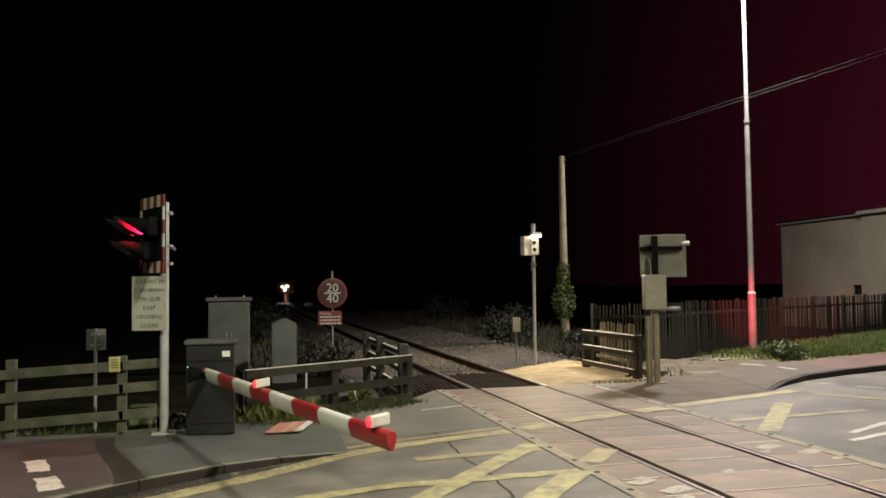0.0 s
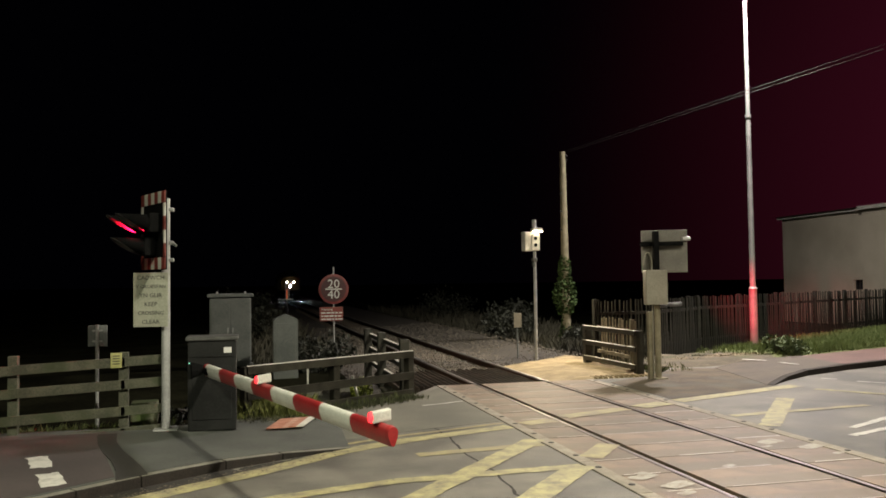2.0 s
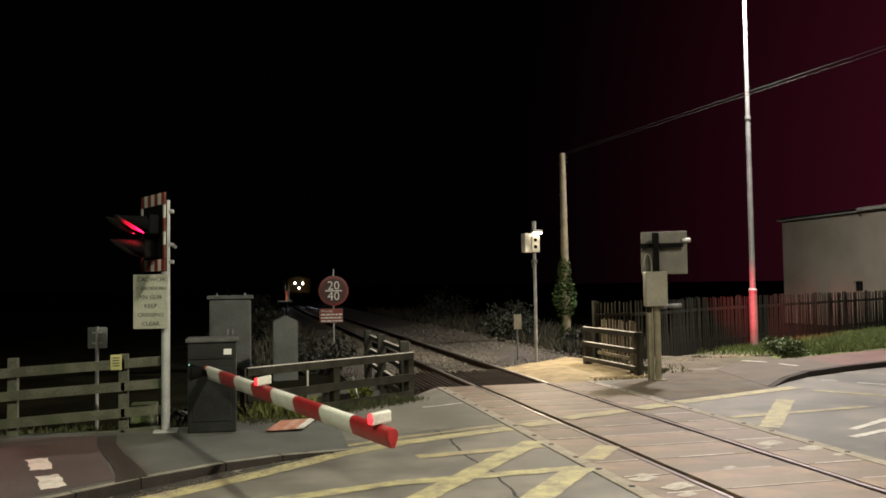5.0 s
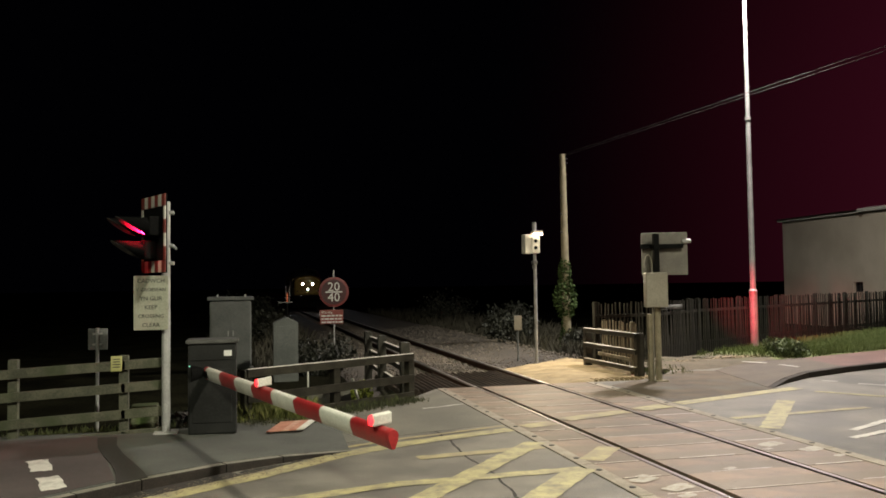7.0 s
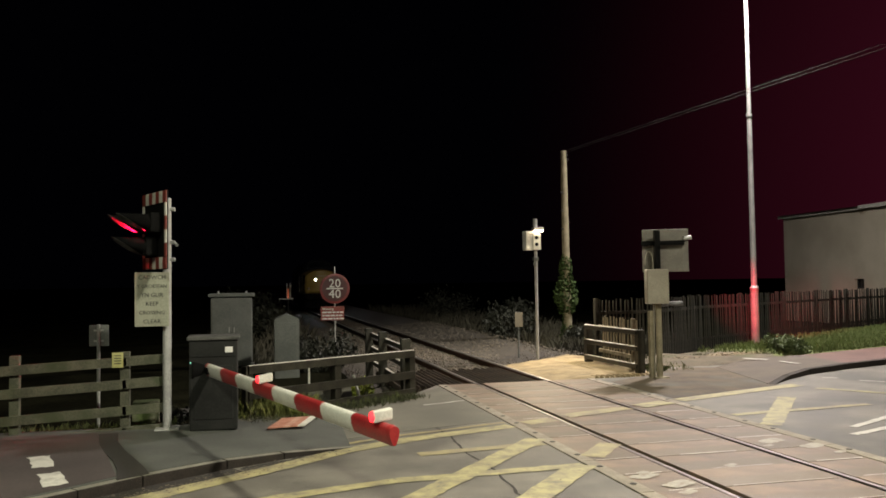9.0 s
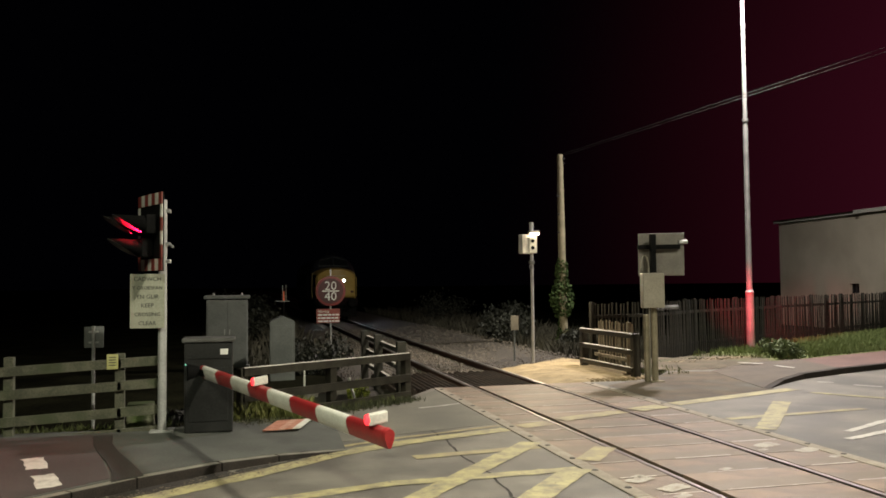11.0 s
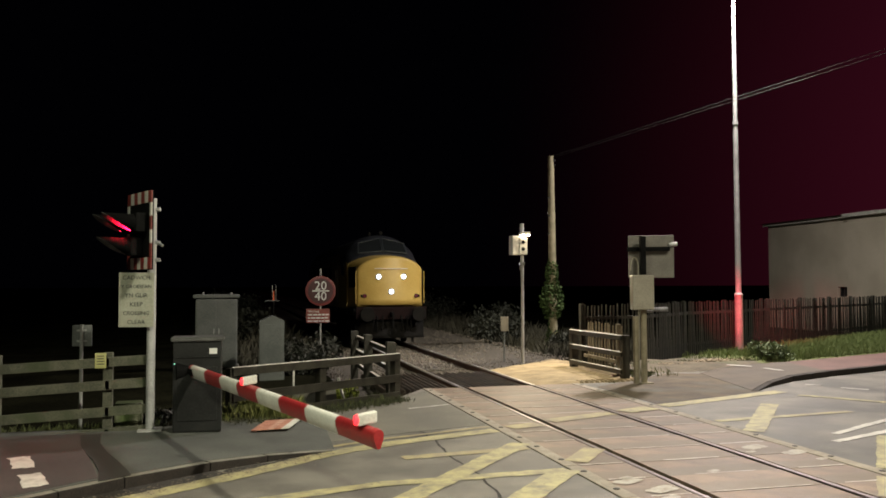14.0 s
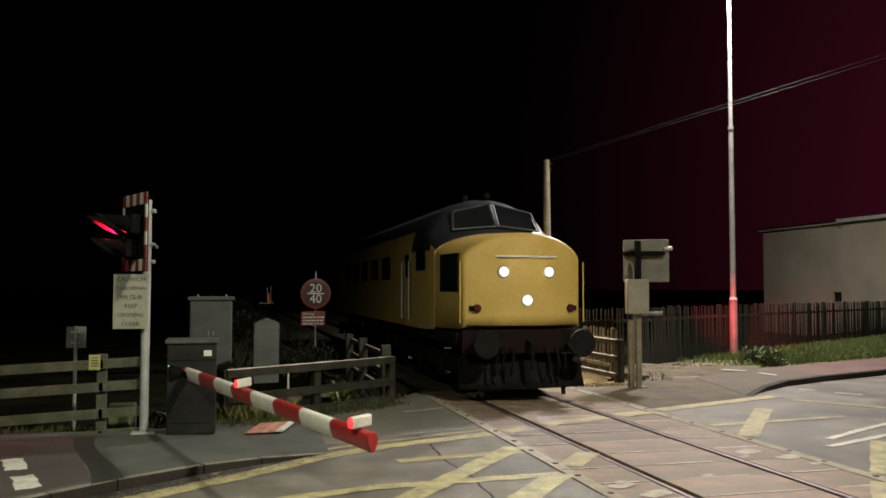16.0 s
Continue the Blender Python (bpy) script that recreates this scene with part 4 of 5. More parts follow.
def make_east_signal():
    t = thing("crossing_signal", pose(8.05, 15.6, 0), "crossing signal seen from behind on a grey post", "crossing signal", "crossing signals")
    bm = B()
    rod(bm, (0.04, 0, -0.1), (0.04, 0, 2.95), 0.062, n=18)
    box(bm, (0.04, 0, 0.01), (0.28, 0.28, 0.03), bevel=0.006)
    part("post", bm, POLE_WOOD, t, "tan weathered post")
    bm = B()
    box(bm, (-0.12, 0.02, 0.68), (0.1, 0.09, 1.36), bevel=0.008)
    part("cable_post", bm, POLE_WOOD, t, "pale timber cable post")
    bm = B()
    rod(bm, (-0.1, -0.07, 0.05), (-0.1, -0.07, 2.3), 0.014, n=8)
    part("cable_duct", bm, CREAM_BOX, t, "cream cable duct")
    bm = B()
    for i in range(14):
        a0, a1 = math.pi * i / 14, math.pi * (i + 1) / 14
        rod(bm, (-0.16 + 0.09 * math.cos(a0), -0.02, 2.3 + 0.26 * math.sin(a0)), (-0.16 + 0.09 * math.cos(a1), -0.02, 2.3 + 0.26 * math.sin(a1)), 0.012, n=8)
    part("cable", bm, CREAM_BOX, t, "looped cream cable")
    bm = B()
    box(bm, (-0.04, -0.10, 1.85), (0.44, 0.24, 0.7), turn=-12, bevel=0.02)
    part("equipment_box", bm, CREAM_BOX, t, "cream equipment box")
    bm = B()
    box(bm, (0, 0.1, 0), (0.92, 0.03, 0.88), bevel=0.012)
    for v in bm.verts:
        v.co = pose(0.27, 0.08, 2.59, 0, 0, -26) @ v.co
    board = part("board", bm, mat("board_back", (0.12, 0.11, 0.095), (0.19, 0.175, 0.15), 0.6, scale=3), t, "dull grey back of the signal board")
    bm = B()
    box(bm, (0.2, 0.06, 2.74), (0.86, 0.06, 0.09), turn=-26, bevel=0.008)
    part("bracket", bm, BLACK, t, "dark bracket bar")
    bm = B()
    box(bm, (0.0, -0.07, 2.6), (0.12, 0.08, 0.78), bevel=0.01)
    part("clamp", bm, BLACK, t, "dark clamp")
    n = Vector((math.sin(radians(26)), math.cos(radians(26)), 0))
    s = Vector((n.y, -n.x, 0))
    for off in (-0.2, 0.2):
        c = Vector((0.3, 0.1, 2.66)) + s * off + n * 0.2
        bm = B()
        rod(bm, c, c + n * 0.16, 0.12, n=18)
        head = part("lamp_head", bm, BLACK, t)
        bm = B()
        rod(bm, c + n * 0.162, c + n * 0.17, 0.1, n=18)
        part("lens", bm, RED_FAR, head, "glowing red lens")
    bm = B()
    rod(bm, (0.6, -0.06, 2.83), (0.76, -0.1, 2.84), 0.045, n=12)
    part("side_lamp", bm, GALV, t, "small side lamp")
    bm = B()
    rod(bm, (0.22, -0.05, 1.5), (0.5, -0.16, 1.51), 0.042, n=14)
    rod(bm, (0.06, 0, 1.46), (0.24, -0.05, 1.47), 0.025, n=10)
    part("sounder", bm, mat("sounder_grey", (0.12, 0.12, 0.13), (0.2, 0.2, 0.21), 0.3, bump=0), t, "cylindrical dark sounder on an arm")


make_east_signal()


def make_street_lamp(base, top, head_to, label):
    t = thing("street_lamp", pose(*base), label, "street lamp", "street lamps")
    bm = B()
    rod(bm, (0, 0, -0.2), (0, 0, 1.7), 0.118, n=20)
    rod(bm, (0, 0, 1.7), (0, 0, 1.76), 0.13, 0.085, n=20)
    part("base_section", bm, LAMP_PAINT, t, "wide base section of the column")
    bm = B()
    rod(bm, (0, 0, 1.7), (0, 0, 6.9), 0.085, 0.072, n=18)
    rod(bm, (0, 0, 6.86), (0, 0, 6.95), 0.088, n=18)
    part("lower_column", bm, LAMP_PAINT, t)
    bm = B()
    rod(bm, (0, 0, 6.9), (0, 0, top - 0.25), 0.062, 0.05, n=18)
    part("upper_column", bm, LAMP_PAINT, t)
    bm = B()
    h = Vector(head_to)
    rod(bm, (0, 0, top - 0.3), h + Vector((0, 0, 0.1)), 0.035, n=12)
    part("arm", bm, LAMP_PAINT, t)
    bm = B()
    ang = math.degrees(math.atan2(h.y, h.x))
    box(bm, (h.x, h.y, h.z + 0.13), (0.7, 0.28, 0.1), ang, bevel=0.03)
    head = part("lamp_head", bm, GALV, t)
    bm = B()
    box(bm, (h.x, h.y, h.z + 0.075), (0.5, 0.2, 0.012), ang)
    part("led_panel", bm, LED_GLOW, head, "glowing white led panel")


make_street_lamp((14.72, 22.32, 0.0), 12.15, (-0.5, -0.85, 11.8), "tall pale steel street lamp on the grass bank")
make_street_lamp((7.0, 1.1, 0.0), 9.7, (-0.4, 0.9, 9.45), "tall pale steel street lamp beside the near road")
make_street_lamp((-4.6, 2.3, 0.1), 7.85, (0.4, 0.9, 7.55), "tall pale steel street lamp along the road")


def make_light_post():
    t = thing("lighting_post", pose(7.33, 20.86, -0.05), "slim white post with a lit lamp and signal box", "light post")
    bm = B()
    rod(bm, (0, 0, 0), (0, 0, 3.35), 0.042, n=16)
    rod(bm, (0, 0, 3.3), (0, 0, 3.68), 0.055, n=16)
    part("post", bm, LAMP_PAINT, t)
    bm = B()
    box(bm, (0.02, -0.14, 3.41), (0.26, 0.22, 0.07), bevel=0.015)
    head = part("lamp_head", bm, WHITE, t)
    bm = B()
    box(bm, (0.02, -0.2, 3.355), (0.22, 0.12, 0.03), bevel=0.008)
    part("tube", bm, TUBE_GLOW, head, "glowing lamp tube")
    bm = B()
    box(bm, (-0.22, -0.06, 3.1), (0.24, 0.2, 0.5), 12, bevel=0.015)
    part("signal_box", bm, WHITE, t, "white signal box")
    bm = B()
    box(bm, (-0.02, -0.1, 3.08), (0.22, 0.16, 0.44), bevel=0.02)
    sb = part("signal_head", bm, WHITE, t, "white signal head")
    bm = B()
    rod(bm, (-0.03, -0.178, 3.18), (-0.03, -0.186, 3.18), 0.05, n=14)
    part("dark_lens", bm, GLASS, sb, "unlit dark lens")
    bm = B()
    rod(bm, (-0.03, -0.178, 3.0), (-0.03, -0.186, 3.0), 0.05, n=14)
    part("dark_lens", bm, GLASS, sb, "unlit dark lens")
    bm = B()
    box(bm, (-0.02, -0.03, 2.62), (0.13, 0.14, 0.09), bevel=0.01)
    box(bm, (-0.05, -0.05, 2.5), (0.07, 0.08, 0.1), bevel=0.01)
    part("clamp", bm, GREY_BOX, t)


make_light_post()


def make_small_post(place, plate, z, h, label, material=GALV, turn=0, front=False):
    t = thing("marker_post", pose(*place, 0, 0, turn), label, "sign post")
    bm = B()
    rod(bm, (0, 0, -0.1), (0, 0, h), 0.024, n=12)
    part("post", bm, material, t)
    bm = B()
    side = -1 if front else 1
    box(bm, (0, side * 0.04, z), (plate[0], 0.03, plate[1]), bevel=0.006)
    part("plate", bm, CREAM_BOX if front else GREY_BOX, t, "pale grey plate" if front else "grey plate")
    for dz in (-plate[1] * 0.25, plate[1] * 0.25):
        bm = B()
        box(bm, (0, side * 0.012, z + dz), (plate[0] * 0.5, 0.03, 0.025))
        part("clip", bm, GALV, t)
    return t


make_small_post((-2.11, 12.75, 0), (0.26, 0.3), 1.31, 1.47, "grey steel sign post behind the fence")
make_small_post((7.19, 22.0, -0.1), (0.22, 0.4), 1.04, 1.25, "small grey box on a slim post beside the ballast", GREY_BOX, front=True)


def make_tag():
    bm = B()
    box(bm, (-1.72, 11.83, 1.03), (0.14, 0.012, 0.2), bevel=0.003)
    t = solo("notice_plate", bm, YELLOW_TAG, "small yellow notice fixed to the fence post", "notice")
    bm = B()
    for i in range(4):
        box(bm, (-1.72, 11.82, 1.09 - 0.035 * i), (0.09, 0.004, 0.012))
    part("print", bm, INK, t, "dark unreadable print")


make_tag()


def make_speed_sign():
    t = thing("speed_sign", pose(2.2, 22.4, -0.2), "dark red speed disc reading 20 over 40 on a slim post", "speed sign")
    bm = B()
    rod(bm, (0, 0.03, 0), (0, 0.03, 2.66), 0.022, n=12)
    part("post", bm, GALV, t)
    bm = B()
    rod(bm, (0, 0.0, 2.07), (0, -0.012, 2.07), 0.4, n=48)
    disc = part("disc", bm, BLACK, t, "black disc")
    bm = B()
    n = 48
    ring = []
    for r, y in ((0.4, -0.013), (0.335, -0.02)):
        ring.append([bm.verts.new((r * math.cos(2 * math.pi * i / n), y, 2.07 + r * math.sin(2 * math.pi * i / n))) for i in range(n)])
    for i in range(n):
        j = (i + 1) % n
        bm.faces.new((ring[0][i], ring[0][j], ring[1][j], ring[1][i]))
    part("rim", bm, DISC_RED, t, "dull red rim")
    bm = B()
    rod(bm, (0, -0.013, 2.07), (0, -0.018, 2.07), 0.333, n=48)
    part("face", bm, mat("disc_face", (0.05, 0.014, 0.016), (0.07, 0.02, 0.022), 0.6, bump=0.02), t, "very dark face")
    for w, z in (("20", 2.2), ("40", 1.92)):
        lettering("number", w, 0.33, pose(0, -0.024, z) @ FACE, CHALK, t, "white numbers")
    bm = B()
    box(bm, (0, -0.026, 2.07), (0.44, 0.012, 0.03))
    part("divider", bm, CHALK, t, "white bar")
    t = thing("warning_sign", pose(2.13, 22.38, 1.21), "small red trespass warning sign below the disc", "sign")
    bm = B()
    box(bm, (0, 0, 0), (0.62, 0.012, 0.37), bevel=0.003)
    part("plate", bm, BOARD_RED, t)
    lettering("word", "Warning", 0.085, pose(-0.12, -0.009, 0.12) @ FACE, CHALK, t, "white heading")
    bm = B()
    for i, (a, b) in enumerate(((-0.27, 0.25), (-0.27, 0.27), (-0.27, 0.22))):
        x = a
        rng = random.Random(i)
        while x < b:
            w = rng.uniform(0.05, 0.13)
            box(bm, (x + w / 2, -0.009, 0.03 - 0.085 * i), (w, 0.004, 0.036))
            x += w + 0.022
    part("print", bm, CHALK, t, "white unreadable print")


make_speed_sign()


def make_lineside_marker():
    t = thing("lineside_marker", pose(1.3, 30.0, -0.25), "slim lineside post with an orange-red lit marker and pale crossbar", "marker")
    bm = B()
    rod(bm, (0, 0, -0.1), (0, 0, 1.74), 0.03, n=10)
    part("post", bm, BLACK, t)
    bm = B()
    box(bm, (-0.06, -0.03, 1.735), (0.5, 0.05, 0.03), bevel=0.005)
    part("crossbar", bm, GREY_BOX, t, "pale crossbar")
    bm = B()
    rod(bm, (0, -0.03, 1.75), (0, -0.03, 2.08), 0.022, 0.016, n=10)
    part("lit_marker", bm, glow("marker_glow", (1.0, 0.22, 0.1), 0.09), t, "dim orange-red lit rod")
    for x in (-0.04, 0.08):
        bm = B()
        rod(bm, (x, 0, 1.75), (x, 0, 2.3), 0.008, n=8)
        part("stay", bm, GALV, t)


make_lineside_marker()


def make_cabinets():
    t = thing("equipment_cabinet", pose(-0.46, 21.9, -0.08), "tall grey steel signalling cabinet with an overhanging lid", "cabinet", "signalling cabinets")
    bm = B()
    box(bm, (0, 0.2, 0.9), (1.02, 0.6, 1.72), bevel=0.026)
    part("body", bm, GREY_BOX, t)
    bm = B()
    box(bm, (0, 0.2, 1.83), (1.14, 0.74, 0.09), bevel=0.02)
    part("lid", bm, GREY_BOX, t)
    bm = B()
    rod(bm, (-0.33, 0, 1.87), (-0.33, 0, 1.93), 0.028, n=10)
    part("lifting_eye", bm, GALV, t)
    bm = B()
    rod(bm, (0.36, 0, 1.87), (0.36, 0, 1.93), 0.028, n=10)
    part("lifting_eye", bm, GALV, t)
    for s in (-1, 1):
        bm = B()
        box(bm, (s * 0.245, -0.108, 0.93), (0.475, 0.016, 1.55), bevel=0.006)
        d = part("door", bm, GREY_BOX, t)
        bm = B()
        box(bm, (s * 0.06, -0.13, 0.95), (0.025, 0.03, 0.14), bevel=0.006)
        part("handle", bm, GALV, d)
    bm = B()
    box(bm, (0.51, -0.1, 0.02), (0.09, 0.09, 0.2), bevel=0.01)
    box(bm, (-0.51, -0.1, 0.02), (0.09, 0.09, 0.2), bevel=0.01)
    part("foot", bm, GALV, t)
    t = thing("equipment_cabinet", pose(0.79, 19.1, -0.1), "small grey cabinet with a gabled top", "cabinet", "signalling cabinets")
    bm = B()
    v = [bm.verts.new((x, y, z)) for y in (-0.2, 0.25) for x, z in ((-0.27, 0), (0.27, 0), (0.27, 1.33), (0.0, 1.45), (-0.27, 1.33))]
    for f in ((0, 1, 2, 3, 4), (9, 8, 7, 6, 5), (0, 5, 6, 1), (1, 6, 7, 2), (2, 7, 8, 3), (3, 8, 9, 4), (4, 9, 5, 0)):
        bm.faces.new([v[i] for i in f])
    bmesh.ops.bevel(bm, geom=bm.edges[:], offset=0.012, segments=2, affect="EDGES")
    part("body", bm, GREY_BOX, t)
    bm = B()
    box(bm, (0, -0.208, 0.7), (0.44, 0.014, 1.1), bevel=0.005)
    part("door", bm, GREY_BOX, t)


make_cabinets()


def make_clutter():
    bm = B()
    box(bm, (-1.42, 12.35, 0.16), (0.36, 0.34, 0.5), 4, bevel=0.03)
    solo("concrete_block", bm, CONCRETE, "mossy concrete block behind the fence", "concrete block")
    # trough cover leaning behind the fence
    t = thing("cable_trough", pose(1.36, 14.05, 0.02, 0, 0, 33), "grey concrete cable trough cover with a round hole", "cable trough")
    bm = B()
    v = [bm.verts.new((x, y, z)) for y in (0, 0.3) for x, z in ((-0.6, -0.1), (0.42, -0.1), (0.36, 0.31), (-0.52, 0.27))]
    for f in ((0, 1, 2, 3), (7, 6, 5, 4), (0, 4, 5, 1), (1, 5, 6, 2), (2, 6, 7, 3), (3, 7, 4, 0)):
        bm.faces.new([v[i] for i in f])
    bmesh.ops.bevel(bm, geom=bm.edges[:], offset=0.015, segments=2, affect="EDGES")
    part("body", bm, mat("stained_concrete", (0.1, 0.098, 0.08), (0.17, 0.165, 0.135), 0.85, scale=4, fine=50, bump=0.3), t)
    bm = B()
    rod(bm, (0.1, -0.004, 0.13), (0.1, 0.02, 0.13), 0.05, n=18)
    part("hole", bm, BLACK, t, "dark round hole")
    bm = B()
    box(bm, (1.78, 14.4, 0.2), (0.03, 0.05, 0.46), 33, bevel=0.004)
    for v in bm.verts:
        v.co.x -= (v.co.z - 0.2) * 0.25
    solo("marker_stake", bm, WHITE, "leaning white stake behind the fence", "stake")
    bm = B()
    box(bm, (1.02, 15.2, 0.25), (0.03, 0.04, 0.64), bevel=0.004)
    solo("marker_stake", bm, WHITE, "short white stake in the weeds", "stake")
    # folded warning board lying on the footway
    t = thing("fallen_board", pose(0.57, 11.8, 0.085, 0, 0, 8), "orange and white warning board lying on the footway", "board")
    for i in range(5):
        bm = B()
        x0, x1 = -0.25 + 0.1 * i, -0.25 + 0.1 * (i + 1)
        v = [bm.verts.new(p) for p in ((x0 - 0.15, -0.3, 0.0), (x1 - 0.15, -0.3, 0.0), (x1 + 0.15, 0.3, 0.02), (x0 + 0.15, 0.3, 0.02))]
        f = bm.faces.new(v)
        r = bmesh.ops.extrude_face_region(bm, geom=[f])
        for q in r["geom"]:
            if isinstance(q, bmesh.types.BMVert):
                q.co.z += 0.014
        part("band", bm, (ORANGE, ORANGE, FADED, ORANGE, WHITE)[i], t, ("orange band", "orange band", "faded pale orange band", "orange band", "white band")[i])


make_clutter()


def make_pole():
    t = thing("telegraph_pole", pose(10.17, 26.0, -0.3), "weathered timber telegraph pole with ivy round its base", "telegraph pole")
    bm = B()
    rod(bm, (0.04, 0, 0), (0, 0, 6.6), 0.145, 0.10, n=18)
    part("pole", bm, POLE_WOOD, t)
    for z in (6.3, 6.45, 4.6, 4.0, 5.2):
        bm = B()
        box(bm, (0.1 if z > 6 else -0.1, -0.05, z), (0.1, 0.05, 0.05), bevel=0.01)
        part("step_iron", bm, DARK_BOX, t)
    rng = random.Random(11)
    verts, faces = [], []
    for _ in range(2600):
        z = rng.uniform(0.1, 3.15)
        wide = 0.36 * min(1, (3.3 - z) / 0.7) * (0.8 + 0.3 * math.sin(z * 4.3)) * (1.0 if z > 1.2 else 0.5) + 0.02
        a = rng.uniform(0, 6.283)
        r = wide * rng.uniform(0.45, 1.05)
        c = Vector((r * math.cos(a), r * math.sin(a), z))
        s = rng.uniform(0.03, 0.06)
        q = Euler((rng.uniform(-1, 1), rng.uniform(-1, 1), rng.uniform(0, 6.28))).to_matrix()
        n = len(verts)
        for p in ((-1, 0, 0), (0, -0.8, 0.15), (1, 0, 0), (0, 1.1, -0.2)):
            verts.append(c + q @ Vector(p) * s)
        faces += [(n, n + 1, n + 2), (n, n + 2, n + 3)]
    me = bpy.data.meshes.new("ivy")
    me.from_pydata([tuple(v) for v in verts], [], faces)
    me.materials.append(LEAF)
    iv = new("ivy", me)
    iv.parent = t
    tagged(iv, "dense green ivy leaves")
    a = Vector((10.17, 25.95, 6.22))
    for p, off in (((17.2, 19.6, 8.32), 0.0), ((17.2, 19.6, 8.38), 0.06)):
        cu = bpy.data.curves.new("cable", "CURVE")
        cu.dimensions, cu.bevel_depth, cu.bevel_resolution = "3D", 0.007, 1
        sp = cu.splines.new("POLY")
        b = Vector(p) + (Vector(p) - a) * 0.6
        n = 24
        sp.points.add(n)
        for i in range(n + 1):
            f = i / n
            c = a.lerp(b, f) + Vector((0, 0, off))
            sp.points[i].co = (*c, 1)
        cu.materials.append(DARK_BOX)
        tagged(new("overhead_cable", cu), "thin overhead cable from the timber pole", "cable", "overhead cables")


make_pole()


def make_house():
    t = thing("house", pose(27.95, 39.52, -0.6) @ Matrix.Scale(1.3, 4), "pale rendered low house with a white eaves line behind the fence", "house")

    # west wall with an opening for the small window
    wy, wz, ww, wh = -4.3, 1.72, 0.5, 0.36
    bm = B()
    box(bm, (0.15, (wy + ww / 2) / 2, 2.1), (0.3, -(wy + ww / 2), 4.6))
    box(bm, (0.15, (wy - ww / 2 - 4.8) / 2, 2.1), (0.3, wy - ww / 2 + 4.8, 4.6))
    box(bm, (0.15, wy, (wz - wh / 2 - 0.2) / 2), (0.3, ww, wz - wh / 2 + 0.2))
    box(bm, (0.15, wy, (wz + wh / 2 + 4.4) / 2), (0.3, ww, 4.4 - wz - wh / 2))
    part("wall", bm, RENDERED, t)
    # step added to the shape where a shadow's edge crosses one flat wall
    bm = B()
    box(bm, (0.1, -7.9, 2.1), (0.5, 6.2, 4.6))
    part("wall", bm, RENDERED, t, "pale wall stepped forward to mark a shadow edge")
    bm = B()
    box(bm, (4.3, -0.15, 2.1), (8, 0.3, 4.6))
    box(bm, (4.35, -10.85, 2.1), (8, 0.3, 4.6))
    box(bm, (8.3, -5.4, 2.1), (0.3, 10.4, 4.6))
    part("wall", bm, RENDERED, t)
    bm = B()
    box(bm, (0.2, wy, wz), (0.06, ww, wh))
    w = part("window", bm, GLASS, t, "small dark window")
    bm = B()
    for dy in (-ww / 2 + 0.02, ww / 2 - 0.02):
        box(bm, (0.14, wy + dy, wz), (0.05, 0.04, wh))
    box(bm, (0.14, wy, wz - wh / 2 + 0.02), (0.05, ww, 0.04))
    part("window_frame", bm, DARK_BOX, w)
    bm = B()
    box(bm, (-0.1, -2.4, 4.45), (0.12, 5.1, 0.12), bevel=0.01)
    box(bm, (-0.28, -7.95, 4.46), (0.12, 6.4, 0.13), bevel=0.01)
    part("fascia", bm, FASCIA, t, "white eaves board")
    bm = B()
    v = [bm.verts.new(p) for p in ((-0.3, 0.2, 4.5), (-0.3, -11.2, 4.5), (8.7, -11.2, 4.5), (8.7, 0.2, 4.5), (4.2, -3.5, 4.66), (4.2, -7.5, 4.66))]
    for f in ((0, 1, 5, 4), (1, 2, 5), (2, 3, 4, 5), (3, 0, 4), (0, 3, 2, 1)):
        bm.faces.new([v[i] for i in f])
    part("roof", bm, ROOF_TILE, t, "dark low roof")


make_house()

# ---------------------------------------------------------------- planting
def blades(name, spots, label, category, material, size=(0.1, 0.25), width=0.012, seed=3):
    """Many thin blades, one at each spot (x, y, z)."""
    rng = random.Random(seed)
    verts, faces = [], []
    for x, y, z in spots:
        h = rng.uniform(*size)
        a = rng.uniform(0, 6.283)
        dx, dy = math.cos(a) * width, math.sin(a) * width
        lx, ly = rng.uniform(-0.45, 0.45) * h, rng.uniform(-0.45, 0.45) * h
        n = len(verts)
        verts += [(x - dx, y - dy, z), (x + dx, y + dy, z), (x + dx * 0.6 + lx * 0.4, y + dy * 0.6 + ly * 0.4, z + h * 0.6), (x + lx, y + ly, z + h)]
        faces += [(n, n + 1, n + 2), (n, n + 2, n + 3)]
    me = bpy.data.meshes.new("blades")
    me.from_pydata(verts, [], faces)
    me.materials.append(material)
    return tagged(new(name, me), label, category, kind="stuff")


def clump_leaves(verts, faces, c, radius, count, leaf, rng, squash=0.7):
    for _ in range(count):
        d = Vector((rng.gauss(0, 1), rng.gauss(0, 1), rng.gauss(0, 1))).normalized() * radius * rng.uniform(0.5, 1.05)
        d.z *= squash
        q = Euler((rng.uniform(-1.3, 1.3), rng.uniform(-1.3, 1.3), rng.uniform(0, 6.28))).to_matrix()
        n = len(verts)
        s = leaf * rng.uniform(0.6, 1.3)
        for p in ((-1, 0, 0), (0, -0.55, 0.1), (1.1, 0, -0.1), (0, 0.55, 0.1)):
            verts.append(tuple(Vector(c) + d + q @ Vector(p) * s))
        faces += [(n, n + 1, n + 2), (n, n + 2, n + 3)]


